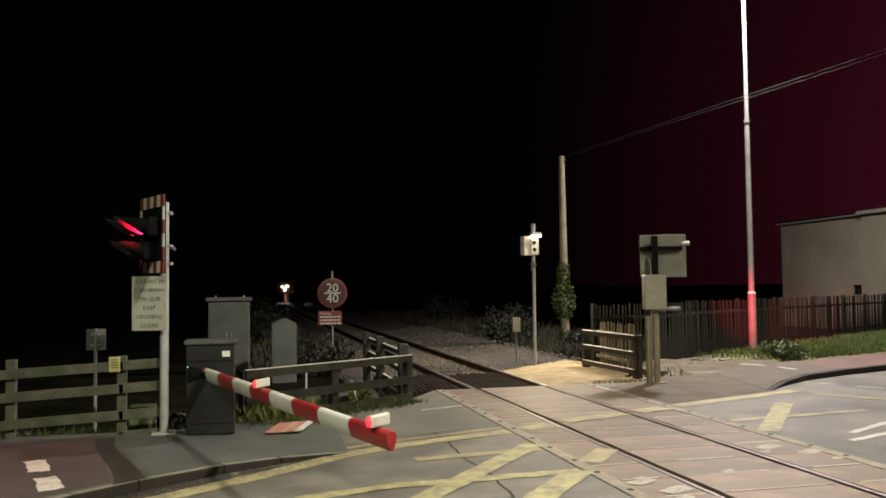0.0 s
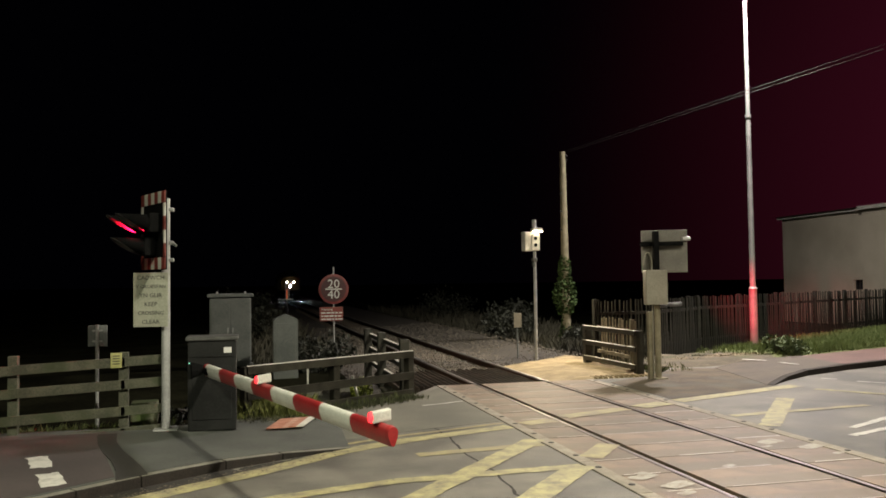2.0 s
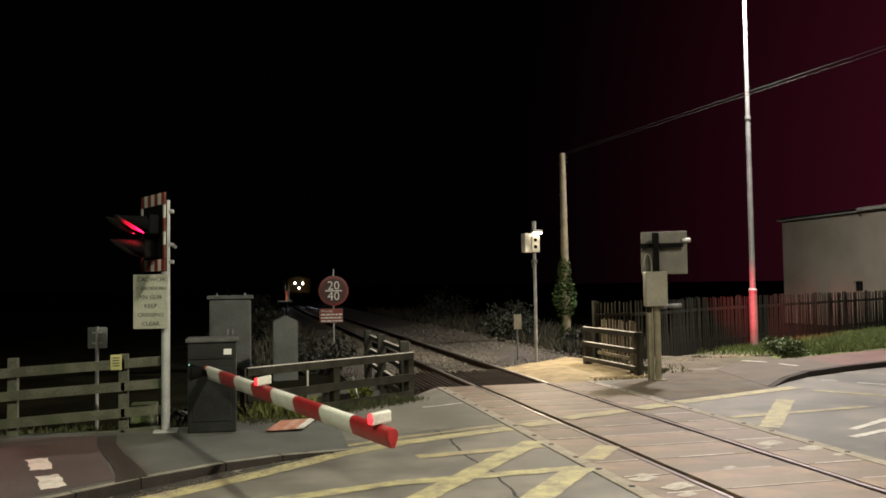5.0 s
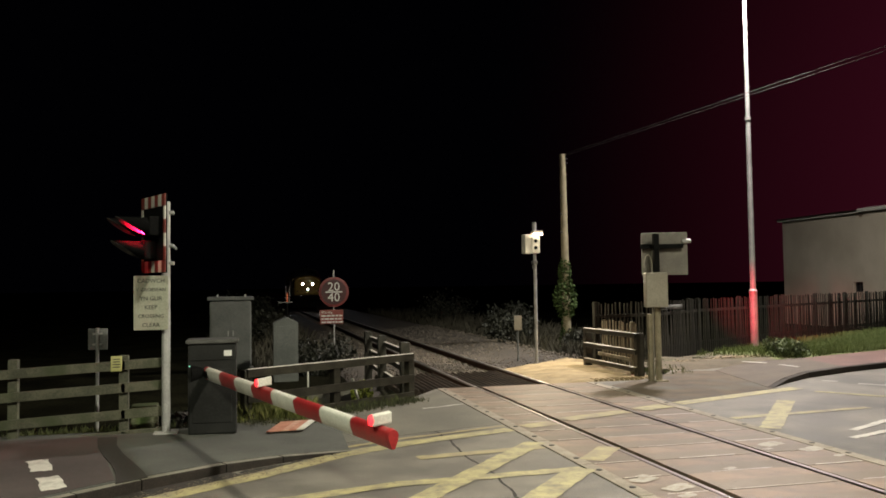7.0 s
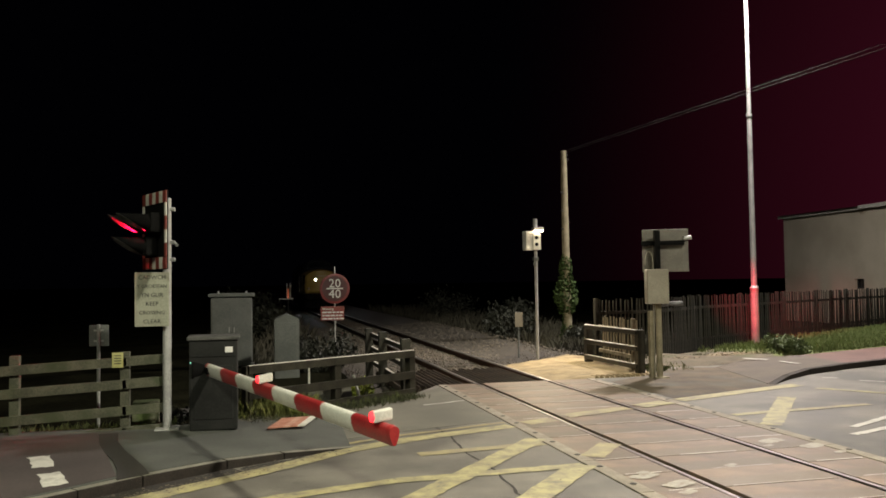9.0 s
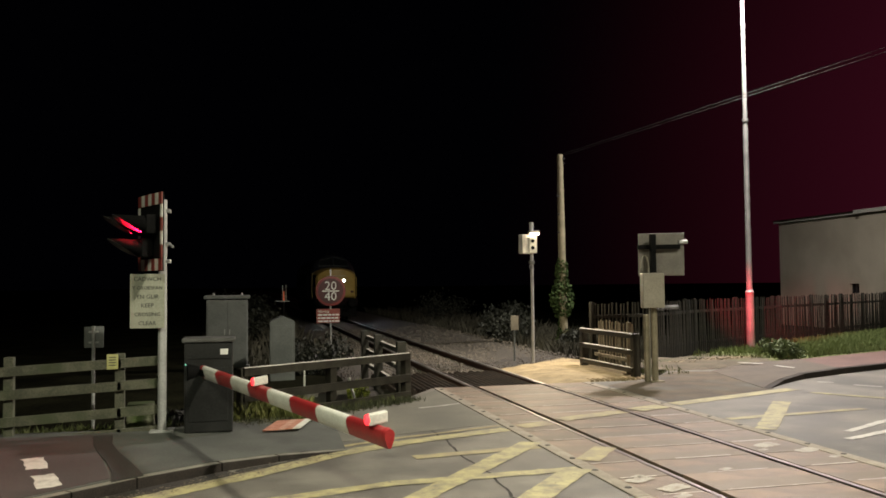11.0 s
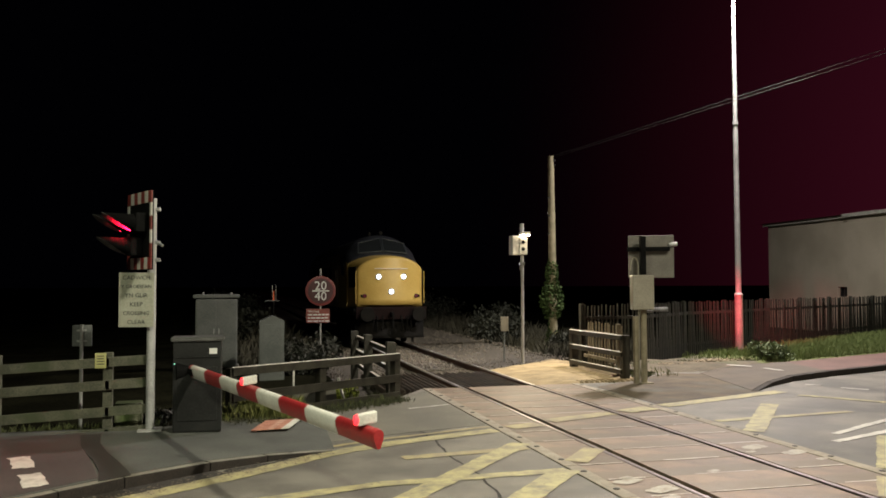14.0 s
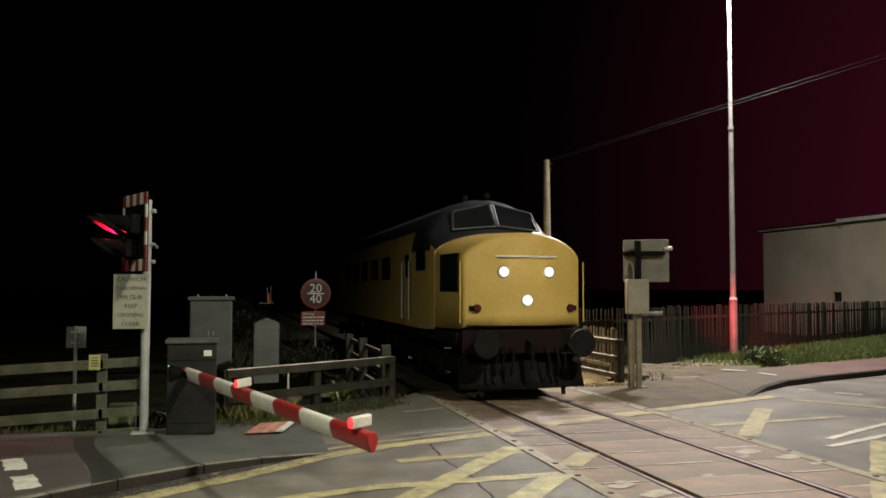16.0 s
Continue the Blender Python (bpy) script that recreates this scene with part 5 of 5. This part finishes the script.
def bush(place, radius, count, leaf, material, label, seed, squash=0.7, clumps=7):
    rng = random.Random(seed)
    verts, faces = [], []
    for _ in range(clumps):
        c = Vector((rng.uniform(-1, 1) * radius * 0.7, rng.uniform(-1, 1) * radius * 0.7, radius * squash * rng.uniform(0.35, 0.9)))
        clump_leaves(verts, faces, c, radius * rng.uniform(0.35, 0.6), count // clumps, leaf, rng, squash)
    t = thing("bush", pose(*place), label, "bush", "bushes")
    me = bpy.data.meshes.new("crown")
    me.from_pydata(verts, [], faces)
    me.materials.append(material)
    cr = new("crown", me)
    cr.parent = t
    bm = B()
    for i in range(6):
        a = i * 1.05
        rod(bm, (0, 0, -0.1), (math.cos(a) * radius * 0.5, math.sin(a) * radius * 0.5, radius * squash), 0.02, 0.006, n=6)
    part("stem", bm, DARK_WOOD, t, "thin woody stems")


def bank_z(x, y):
    """Height of the verge: falls a little from the footway's back edge to the pale fence."""
    a, b = Vector((11.6, 17.55)), Vector((28, 23.75))
    d = (b - a).normalized()
    s = (Vector((x, y)) - a).dot(Vector((-d.y, d.x)))
    return 0.11 - 0.09 * max(0, min(1, s / 2.6)) + 0.025 * noise.noise(Vector((x, y, 0)))


def make_bank():
    bm = B()
    n, k = 60, 8
    rows = []
    for i in range(n + 1):
        f = i / n
        a = Vector((9.4, 17.2)).lerp(Vector((11.6, 17.6)), f / 0.1) if f < 0.1 else Vector((11.6, 17.6)).lerp(Vector((30, 24.5)), (f - 0.1) / 0.9)
        b = Vector((8.6, 19.4)).lerp(Vector((10.2, 19.6)), f / 0.1) if f < 0.1 else Vector((10.2, 19.6)).lerp(Vector((28, 30.8)), (f - 0.1) / 0.9)
        row = []
        for j in range(k + 1):
            p = a.lerp(b, j / k)
            z = bank_z(p.x, p.y) if f > 0.1 else 0.02 + 0.09 * f / 0.1 + 0.02 * noise.noise(Vector((p.x * 2, p.y * 2, 0)))
            row.append(bm.verts.new((p.x, p.y, z if j else z - 0.06)))
        rows.append(row)
    for a, b in zip(rows, rows[1:]):
        for j in range(k):
            bm.faces.new((a[j], b[j], b[j + 1], a[j + 1])).smooth = True
    for f in bm.faces:
        f.material_index = 1 if f.calc_center_median().x + 0.5 * noise.noise(f.calc_center_median() * 1.5) < 12.6 else 0
    solo("grass_bank", bm, (GRASS_BED, DIRT), "grassy verge below the pale fence", "verge", kind="structure")
    rng = random.Random(8)
    spots = []
    for _ in range(26000):
        f = rng.random() ** 0.8
        g = rng.random()
        a = Vector((12.8, 17.85)).lerp(Vector((28, 23.9)), f)
        b = Vector((11.6, 20.6)).lerp(Vector((26.5, 29.5)), f)
        p = a.lerp(b, g ** 1.2)
        if f < 0.08 and rng.random() < 0.6:
            continue
        spots.append((p.x, p.y, bank_z(p.x, p.y) - 0.01))
    blades("grass", spots, "rough green grass on the bank", "grass", GRASS, (0.06, 0.2), 0.012)
    weeds = []
    for _ in range(1800):
        x = rng.uniform(-4.5, -1.0) if rng.random() < 0.7 else rng.uniform(-0.3, 2.6)
        y = 12.0 + rng.uniform(0.0, 0.5) if x < -0.9 else 12.8 + (x + 0.05) * 0.66 + rng.uniform(-0.35, 0.2)
        weeds.append((x, y, 0.02))
    for _ in range(260):
        x = rng.uniform(8.2, 9.6)
        weeds.append((x, 16.6 + rng.uniform(0, 2.0), 0.0))
    blades("weeds", weeds, "short rough weeds along the fence foot", "weeds", mat("weed_blade", (0.05, 0.06, 0.018), (0.1, 0.12, 0.035), 0.8, bump=0), (0.04, 0.16), 0.01, 5)
    dead = []
    for _ in range(9000):
        side = rng.random()
        y = 22 + 45 * rng.random() ** 1.5
        if side < 0.55:
            x = rng.uniform(9.0, 14.0) if y > 24 else rng.uniform(8.6, 9.6)
        else:
            x = rng.uniform(-1.5, 2.4)
        dead.append((x, y, -0.28 if x > 5 else -0.2))
    blades("rough_grass", dead, "pale dry grass along the railway", "grass", mat("dry_grass", (0.03, 0.028, 0.018), (0.06, 0.056, 0.036), 0.8, bump=0), (0.2, 0.7), 0.014, 9)


make_bank()


def make_litter():
    """Grit, twigs and dead leaves along kerbs and fence feet."""
    rng = random.Random(31)
    verts, faces = [], []

    def bit(x, y, z, s):
        n = len(verts)
        a = rng.uniform(0, 6.283)
        for k in range(4):
            b = a + k * 1.571
            r = s * rng.uniform(0.5, 1.2)
            verts.append((x + r * math.cos(b), y + r * math.sin(b), z + rng.uniform(0, 0.35) * s))
        faces.append((n, n + 1, n + 2, n + 3))
    for _ in range(700):
        f = rng.random()
        bit(-2.1 + 3.2 * f + rng.gauss(0, 0.1), 7.86 + 2.2 * f + rng.gauss(0, 0.1), 0.009, rng.uniform(0.006, 0.02))
    for _ in range(900):
        f = rng.random()
        bit(-0.3 + 3.1 * f + rng.gauss(0, 0.25), 12.25 + 2.1 * f + rng.gauss(0, 0.2), 0.012 if f > 0.3 else 0.075, rng.uniform(0.006, 0.022))
    for _ in range(700):
        f = rng.random()
        bit(8.2 + 4.6 * f + rng.gauss(0, 0.3), 16.6 + 1.2 * f + rng.gauss(0, 0.3), 0.02 + 0.1 * f, rng.uniform(0.008, 0.024))
    for _ in range(500):
        bit(rng.uniform(0, 12), rng.uniform(7, 14), 0.013, rng.uniform(0.004, 0.012))
    me = bpy.data.meshes.new("litter")
    me.from_pydata(verts, [], faces)
    me.materials.append(mat("grit", (0.05, 0.042, 0.03), (0.26, 0.22, 0.16), 0.9, scale=30, fine=90, bump=0))
    tagged(new("litter", me), "grit and dead leaves along the kerbs and fences", "litter", kind="stuff")


make_litter()


def make_rough_grass():
    """Rank grass round the feet of the cabinets and under the rail fences."""
    rng = random.Random(77)
    spots = []
    for _ in range(2600):
        f = rng.random()
        spots.append((-0.15 + 2.9 * f + abs(rng.gauss(0, 0.13)), 12.6 + 1.92 * f - abs(rng.gauss(0, 0.17)), 0.0))
    for _ in range(900):
        spots.append((rng.gauss(0.25, 0.3), rng.gauss(12.45, 0.14), 0.0))
    for _ in range(700):
        f = rng.random()
        spots.append((8.5 + 2.9 * f + rng.gauss(0, 0.14), 18.7 + 0.55 * f + rng.gauss(0, 0.12), 0.02))
    tuft = []
    for _ in range(2600):
        tuft.append((rng.uniform(-0.15, 0.95), 12.9 + rng.uniform(-0.25, 0.5), 0.0))
    blades("grass_tuft", tuft, "mossy yellow-green grass between barrier and fence", "grass", mat("mossy_grass", (0.09, 0.1, 0.025), (0.2, 0.21, 0.06), 0.8, scale=5, fine=30, bump=0), (0.08, 0.34), 0.01, 12)
    blades("rough_grass", spots, "rank rough grass under the timber fences", "grass", mat("rough_grass", (0.022, 0.026, 0.01), (0.065, 0.07, 0.028), 0.8, scale=5, fine=30, bump=0), (0.03, 0.12), 0.008, 9)
    verts, faces = [], []
    for _ in range(1500):
        f = rng.random()
        x, y, s = 10.2 + 2.6 * f + rng.gauss(0, 0.2), 18.5 + 0.75 * f + rng.gauss(0, 0.17), rng.uniform(0.012, 0.035)
        z, a, n = bank_z(x, y) - 0.02 + rng.uniform(0, 0.05), rng.uniform(0, 6.283), len(verts)
        for k in range(4):
            r = s * rng.uniform(0.5, 1.2)
            verts.append((x + r * math.cos(a + k * 1.571), y + r * math.sin(a + k * 1.571), z + rng.uniform(0, 0.8) * s))
        faces.append((n, n + 1, n + 2, n + 3))
    me = bpy.data.meshes.new("dead_leaves")
    me.from_pydata(verts, [], faces)
    me.materials.append(mat("dry_leaf", (0.13, 0.10, 0.055), (0.36, 0.29, 0.18), 0.85, scale=25, fine=90, bump=0))
    tagged(new("dead_leaves", me), "drift of dry fallen leaves at the fence foot", "dead leaves", kind="stuff")


make_rough_grass()
bush((13.05, 18.6, 0.03), 0.5, 2200, 0.05, mat("shrub_leaf", (0.05, 0.075, 0.03), (0.14, 0.18, 0.075), 0.7, scale=9, bump=0), "low leafy shrub on the grass bank", 12, 0.8, 14)
bush((15.3, 21.3, 0.0), 0.3, 200, 0.04, LEAF, "small leafy shrub on the grass bank", 2, 0.8, 4)
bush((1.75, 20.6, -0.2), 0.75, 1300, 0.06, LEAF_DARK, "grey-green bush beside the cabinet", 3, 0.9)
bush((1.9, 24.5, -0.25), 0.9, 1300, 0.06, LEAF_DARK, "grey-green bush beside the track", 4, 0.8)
bush((1.95, 15.2, -0.12), 0.36, 700, 0.035, mat("lime_leaf", (0.2, 0.24, 0.03), (0.38, 0.42, 0.07), 0.6, bump=0), "small lime-green plant behind the fence", 5, 0.8, 4)
bush((-1.25, 12.75, -0.05), 0.5, 500, 0.05, LEAF_DARK, "low dark weeds behind the fence", 6, 0.5)
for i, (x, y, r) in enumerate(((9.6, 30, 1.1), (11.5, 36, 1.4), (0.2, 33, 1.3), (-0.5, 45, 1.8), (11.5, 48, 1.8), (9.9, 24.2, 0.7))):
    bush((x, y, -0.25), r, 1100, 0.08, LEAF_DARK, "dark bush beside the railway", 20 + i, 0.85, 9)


# ---------------------------------------------------------------- locomotive
def section(bm, y, half, low, shoulder, top, arch=0.95, n=16):
    """A ring of the body: straight sides up to the shoulder, then a curved roof; arch above 1 gives a shallow crown on marked shoulders."""
    pts = [(-half, low), (-half, (low + shoulder) / 2), (-half, shoulder)]
    for i in range(1, n):
        a = math.pi * i / n
        pts.append((-half * math.cos(a), shoulder + (top - shoulder) * math.sin(a) ** arch))
    pts += [(half, shoulder), (half, (low + shoulder) / 2), (half, low)]
    return [bm.verts.new((x, y, z)) for x, z in pts]


def loft(bm, rings, cap0=True, cap1=True):
    for a, b in zip(rings, rings[1:]):
        for i in range(len(a) - 1):
            bm.faces.new((a[i], a[i + 1], b[i + 1], b[i])).smooth = True
        bm.faces.new((a[-1], a[0], b[0], b[-1]))
    if cap0:
        for e in bm.faces.new(rings[0]).edges:
            e.smooth = False
    if cap1:
        for e in bm.faces.new(rings[-1][::-1]).edges:
            e.smooth = False
    return bm


def bow(x):
    """How far the curved nose front is set back at x."""
    return 0.3 * (x / 1.12) ** 2


def make_loco():
    t = thing("locomotive", pose(XC, 119.5, 0), "yellow diesel locomotive with a rounded nose and lit headlights", "locomotive")
    bm = B()
    rings = [section(bm, *r) for r in ((0.0, 1.06, 1.36, 2.5, 2.94, 1.3), (0.02, 1.10, 1.32, 2.53, 2.98, 1.3), (0.06, 1.12, 1.3, 2.545, 3.0, 1.3), (0.12, 1.13, 1.29, 2.55, 3.01, 1.3), (0.6, 1.17, 1.28, 2.6, 3.04, 1.3), (1.2, 1.23, 1.28, 2.65, 3.07, 1.25), (1.75, 1.28, 1.27, 2.69, 3.1, 1.2))]
    loft(bm, rings, False, False)
    # the front: upright columns of faces from the lower edge to the curved top edge
    edge = sorted((v.co.x, v.co.z) for v in rings[0] if v.co.z > 2.49)
    cols = []
    for i in range(29):
        x = 1.06 * math.sin(math.pi * (i / 28 - 0.5))
        zt = next((za + (zb - za) * (x - xa) / max(xb - xa, 1e-6) for (xa, za), (xb, zb) in zip(edge, edge[1:]) if xa <= x <= xb), edge[0][1])
        cols.append([bm.verts.new((x, 0.3, 1.34))] + [bm.verts.new((x, 0, 1.36 + (zt - 1.36) * k / 8)) for k in range(9)])
    for a, b in zip(cols, cols[1:]):
        for k in range(9):
            bm.faces.new((a[k], b[k], b[k + 1], a[k + 1])).smooth = k > 0
    for v in bm.verts:
        v.co.y += bow(v.co.x) * max(0, 1 - v.co.y / 1.6)
    bmesh.ops.triangulate(bm, faces=[f for f in bm.faces if len(f.verts) > 4])
    part("nose", bm, LOCO_YELLOW, t, "yellow rounded nose")
    bm = B()
    rings = [section(bm, *r) for r in ((1.7, 1.285, 1.24, 2.69, 3.09, 1.2), (2.0, 1.30, 1.22, 2.74, 3.45, 1.05), (2.35, 1.315, 1.2, 2.77, 3.76), (2.7, 1.32, 1.2, 2.78, 3.86), (3.55, 1.33, 1.2, 2.78, 3.88), (3.57, 1.33, 1.2, 2.78, 3.88), (16.2, 1.33, 1.2, 2.78, 3.88), (17.0, 1.30, 1.22, 2.76, 3.2), (18.6, 1.12, 1.3, 2.68, 3.0))]
    loft(bm, rings)
    for f in bm.faces:
        c = f.calc_center_median()
        f.material_index = 1 if c.z > (2.79 if c.y < 3.56 else 3.26) else 0
    part("body", bm, (LOCO_YELLOW, LOCO_GREY), t, "yellow body side under a grey roof")
    # windscreens follow the slope of the cab front
    for s in (-1, 1):
        bm = B()
        v = [bm.verts.new(p) for p in ((s * 0.06, 1.80, 3.22), (s * 0.86, 1.86, 3.14), (s * 0.80, 2.16, 3.5), (s * 0.06, 2.2, 3.68))]
        for q in v:
            q.co += Vector((0, -0.07, 0.03))
        f = bm.faces.new(v)
        r = bmesh.ops.extrude_face_region(bm, geom=[f])
        for q in r["geom"]:
            if isinstance(q, bmesh.types.BMVert):
                q.co += Vector((0, 0.05, -0.03))
        part("windscreen", bm, GLASS, t, "dark sloping windscreen")
        bm = B()
        corners = [(s * 0.03, 1.72, 3.24), (s * 0.89, 1.78, 3.16), (s * 0.83, 2.08, 3.54), (s * 0.03, 2.12, 3.72)]
        for a, b in zip(corners, corners[1:] + corners[:1]):
            rod(bm, a, b, 0.017, n=10)
        part("windscreen_frame", bm, LOCO_FRAME, t, "blue-grey windscreen frame")
        bm = B()
        box(bm, (s * 1.312, 2.75, 2.62), (0.03, 0.85, 0.5), bevel=0.01)
        part("cab_window", bm, GLASS, t, "dark cab side window")
        bm = B()
        box(bm, (s * 1.33, 4.0, 2.05), (0.02, 0.62, 1.6), bevel=0.006)
        d = part("cab_door", bm, LOCO_YELLOW, t)
        bm = B()
        box(bm, (s * 1.342, 4.0, 2.5), (0.012, 0.4, 0.5), bevel=0.005)
        part("door_window", bm, GLASS, d)
        for y in (3.62, 4.38):
            bm = B()
            rod(bm, (s * 1.38, y, 1.35), (s * 1.38, y, 2.6), 0.016, n=8)
            part("handrail", bm, WHITE, t)
        bm = B()
        box(bm, (s * 1.185, 0.92, 2.3), (0.05, 0.95, 0.7), turn=s * -5.0, bevel=0.01)
        g = part("nose_grille", bm, BLACK, t, "dark louvred grille")
        for i in range(8):
            bm = B()
            box(bm, (s * 1.208, 0.92, 2.02 + i * 0.078), (0.02, 0.9, 0.02), turn=s * -5.0)
            part("louvre", bm, LOCO_UNDER, g)
        for i in range(5):
            bm = B()
            box(bm, (s * 1.335, 6.6 + i * 1.7, 2.5), (0.02, 1.1, 0.55), bevel=0.006)
            part("body_grille", bm, LOCO_UNDER, t, "dark body side grille")
        # buffers
        bm = B()
        rod(bm, (s * 0.87, -0.35, 1.06), (s * 0.87, 0.15, 1.06), 0.1, 0.14, n=18)
        bf = part("buffer", bm, LOCO_UNDER, t)
        bm = B()
        rod(bm, (s * 0.87, -0.42, 1.06), (s * 0.87, -0.36, 1.06), 0.235, 0.25, n=28)
        part("buffer_head", bm, LOCO_UNDER, bf)
        # lamps
        bm = B()
        rod(bm, (s * 0.424, 0.1, 2.306), (s * 0.424, 0.03, 2.306), 0.11, n=24)
        hl = part("headlight", bm, LOCO_GREY, t)
        bm = B()
        rod(bm, (s * 0.424, 0.032, 2.306), (s * 0.424, 0.025, 2.306), 0.095, n=24)
        part("lens", bm, HEAD_GLOW, hl, "bright white lens")
        bm = B()
        rod(bm, (s * 0.88, 0.25, 1.66), (s * 0.88, 0.13, 1.66), 0.07, n=18)
        tl = part("tail_lamp", bm, BLACK, t, "unlit tail lamp")
        bm = B()
        rod(bm, (s * 0.88, 0.131, 1.66), (s * 0.88, 0.122, 1.66), 0.058, n=18)
        part("lens", bm, TAIL_RED, tl, "dark red unlit lens")
        bm = B()
        box(bm, (s * 0.98, 0.21, 1.66), (0.05, 0.08, 0.09), bevel=0.008)
        part("socket", bm, BLACK, tl)
        # front edge handrail, steps and brake hoses
        bm = B()
        rod(bm, (s * 1.17, 0.24, 1.4), (s * 1.17, 0.24, 2.5), 0.014, n=8)
        part("handrail", bm, LOCO_YELLOW, t)
        for k, x in enumerate((0.32, 0.5, 0.62)):
            bm = B()
            pts = [(s * x, -0.1, 1.0), (s * x, -0.2, 0.85), (s * (x + 0.03), -0.18, 0.62), (s * (x + 0.02), -0.08, 0.5)]
            for a, b in zip(pts, pts[1:]):
                rod(bm, a, b, 0.022, n=8)
            part("brake_hose", bm, BLACK, t)
        bm = B()
        rod(bm, (s * 0.75, 0.4, 0.5), (s * 0.77, 0.25, 0.16), 0.03, n=8)
        box(bm, (s * 0.77, 0.24, 0.17), (0.08, 0.04, 0.14), bevel=0.01)
        part("guard_iron", bm, LOCO_UNDER, t)
        # plough blade: swept back and curled forward at its foot
        bm = B()
        rows = []
        for z, y in ((0.82, 0.2), (0.6, 0.16), (0.4, 0.1), (0.24, 0.0)):
            rows.append([bm.verts.new((s * x, y + 0.22 * (x / 1.15), z)) for x in (0.004, 0.4, 0.8, 1.18)])
        for a, b in zip(rows, rows[1:]):
            for i in range(3):
                bm.faces.new((a[i], a[i + 1], b[i + 1], b[i])).smooth = True
        r = bmesh.ops.extrude_face_region(bm, geom=bm.faces[:])
        for q in r["geom"]:
            if isinstance(q, bmesh.types.BMVert):
                q.co.y += 0.03
        part("plough_blade", bm, LOCO_UNDER, t, "black plough blade")
    bm = B()
    rod(bm, (0.0, 0.03, 1.805), (0.0, -0.008, 1.805), 0.11, n=24)
    hl = part("headlight", bm, LOCO_GREY, t)
    bm = B()
    rod(bm, (0.0, -0.006, 1.805), (0.0, -0.014, 1.805), 0.1, n=24)
    part("lens", bm, HEAD_GLOW, hl, "bright white lens")
    bm = B()
    for k in range(12):
        x0, x1 = -0.56 + 1.12 * k / 12, -0.56 + 1.12 * (k + 1) / 12
        rod(bm, (x0, bow(x0) - 0.035, 2.575), (x1, bow(x1) - 0.035, 2.575), 0.013, n=8)
    part("nose_handrail", bm, WHITE, t, "pale handrail over the headlights")
    bm = B()
    box(bm, (0, 0.05, 1.08), (2.4, 0.14, 0.42), bevel=0.02)
    part("buffer_beam", bm, BUFFER_RED, t, "dark red buffer beam")
    bm = B()
    box(bm, (0, -0.14, 1.05), (0.09, 0.26, 0.14), bevel=0.02)
    rod(bm, (0, -0.26, 1.05), (0, -0.26, 0.6), 0.035, n=8)
    part("coupling", bm, BLACK, t)
    bm = B()
    box(bm, (0, 9.3, 1.12), (2.5, 18.2, 0.2))
    box(bm, (0, 9.3, 0.75), (2.3, 3.6, 0.6), bevel=0.05)
    part("underframe", bm, LOCO_UNDER, t)
    for cy in (3.6, 15.0):
        bm = B()
        for s in (-1, 1):
            box(bm, (s * 1.05, cy, 0.62), (0.12, 4.9, 0.34), bevel=0.03)
            for k in (-1.8, 0, 1.8):
                box(bm, (s * 1.12, cy + k, 0.52), (0.14, 0.34, 0.34), bevel=0.03)
        box(bm, (0, cy - 2.35, 0.62), (2.1, 0.12, 0.3), bevel=0.02)
        bog = part("bogie", bm, LOCO_UNDER, t)
        for k in (-1.8, 0, 1.8):
            bm = B()
            for s in (-1, 1):
                rod(bm, (s * 0.70, cy + k, 0.49), (s * 0.82, cy + k, 0.49), 0.49, 0.49, n=28)
            rod(bm, (-0.7, cy + k, 0.49), (0.7, cy + k, 0.49), 0.09, n=12)
            part("wheelset", bm, LOCO_UNDER, bog)
    bm = B()
    rod(bm, (0.1, 3.0, 3.86), (0.1, 2.7, 3.95), 0.05, 0.07, n=12)
    part("horn", bm, LOCO_UNDER, t)
    bm = B()
    rod(bm, (-0.25, 3.2, 3.84), (-0.25, 3.2, 4.0), 0.05, n=12)
    part("aerial", bm, LOCO_UNDER, t)
    return t


LOCO = make_loco()


# ---------------------------------------------------------------- what moves
def motions():
    spots = ((0, 119.6), (3.5, 98.2), (6.3, 79.96), (9.2, 60.4), (12, 41.5), (13, 34.68), (14, 27.72), (15, 20.82), (16, 13.97))
    walk(LOCO, [(t, pose(XC, y, 0)) for t, y in spots])
    # the two red lamps flash in turn: each disc flips its lit face to the front and back
    step = 1 / FPS
    for ob, rest, k in FLASHERS:
        lit = k == 0
        rows = [(0.0, rest @ pose(0, 0, 0, 0, 0, 0 if lit else 180))]
        s = 0.4
        while s < 15.95:
            a = 0 if lit else 180
            for i in range(4):
                rows.append((s + (i - 2) * step, rest @ pose(0, 0, 0, 0, 0, a + 60 * i)))
            lit = not lit
            s += 0.388
        rows.append((16.0, rest @ pose(0, 0, 0, 0, 0, 0 if lit else 180)))
        walk(ob, rows)


motions()
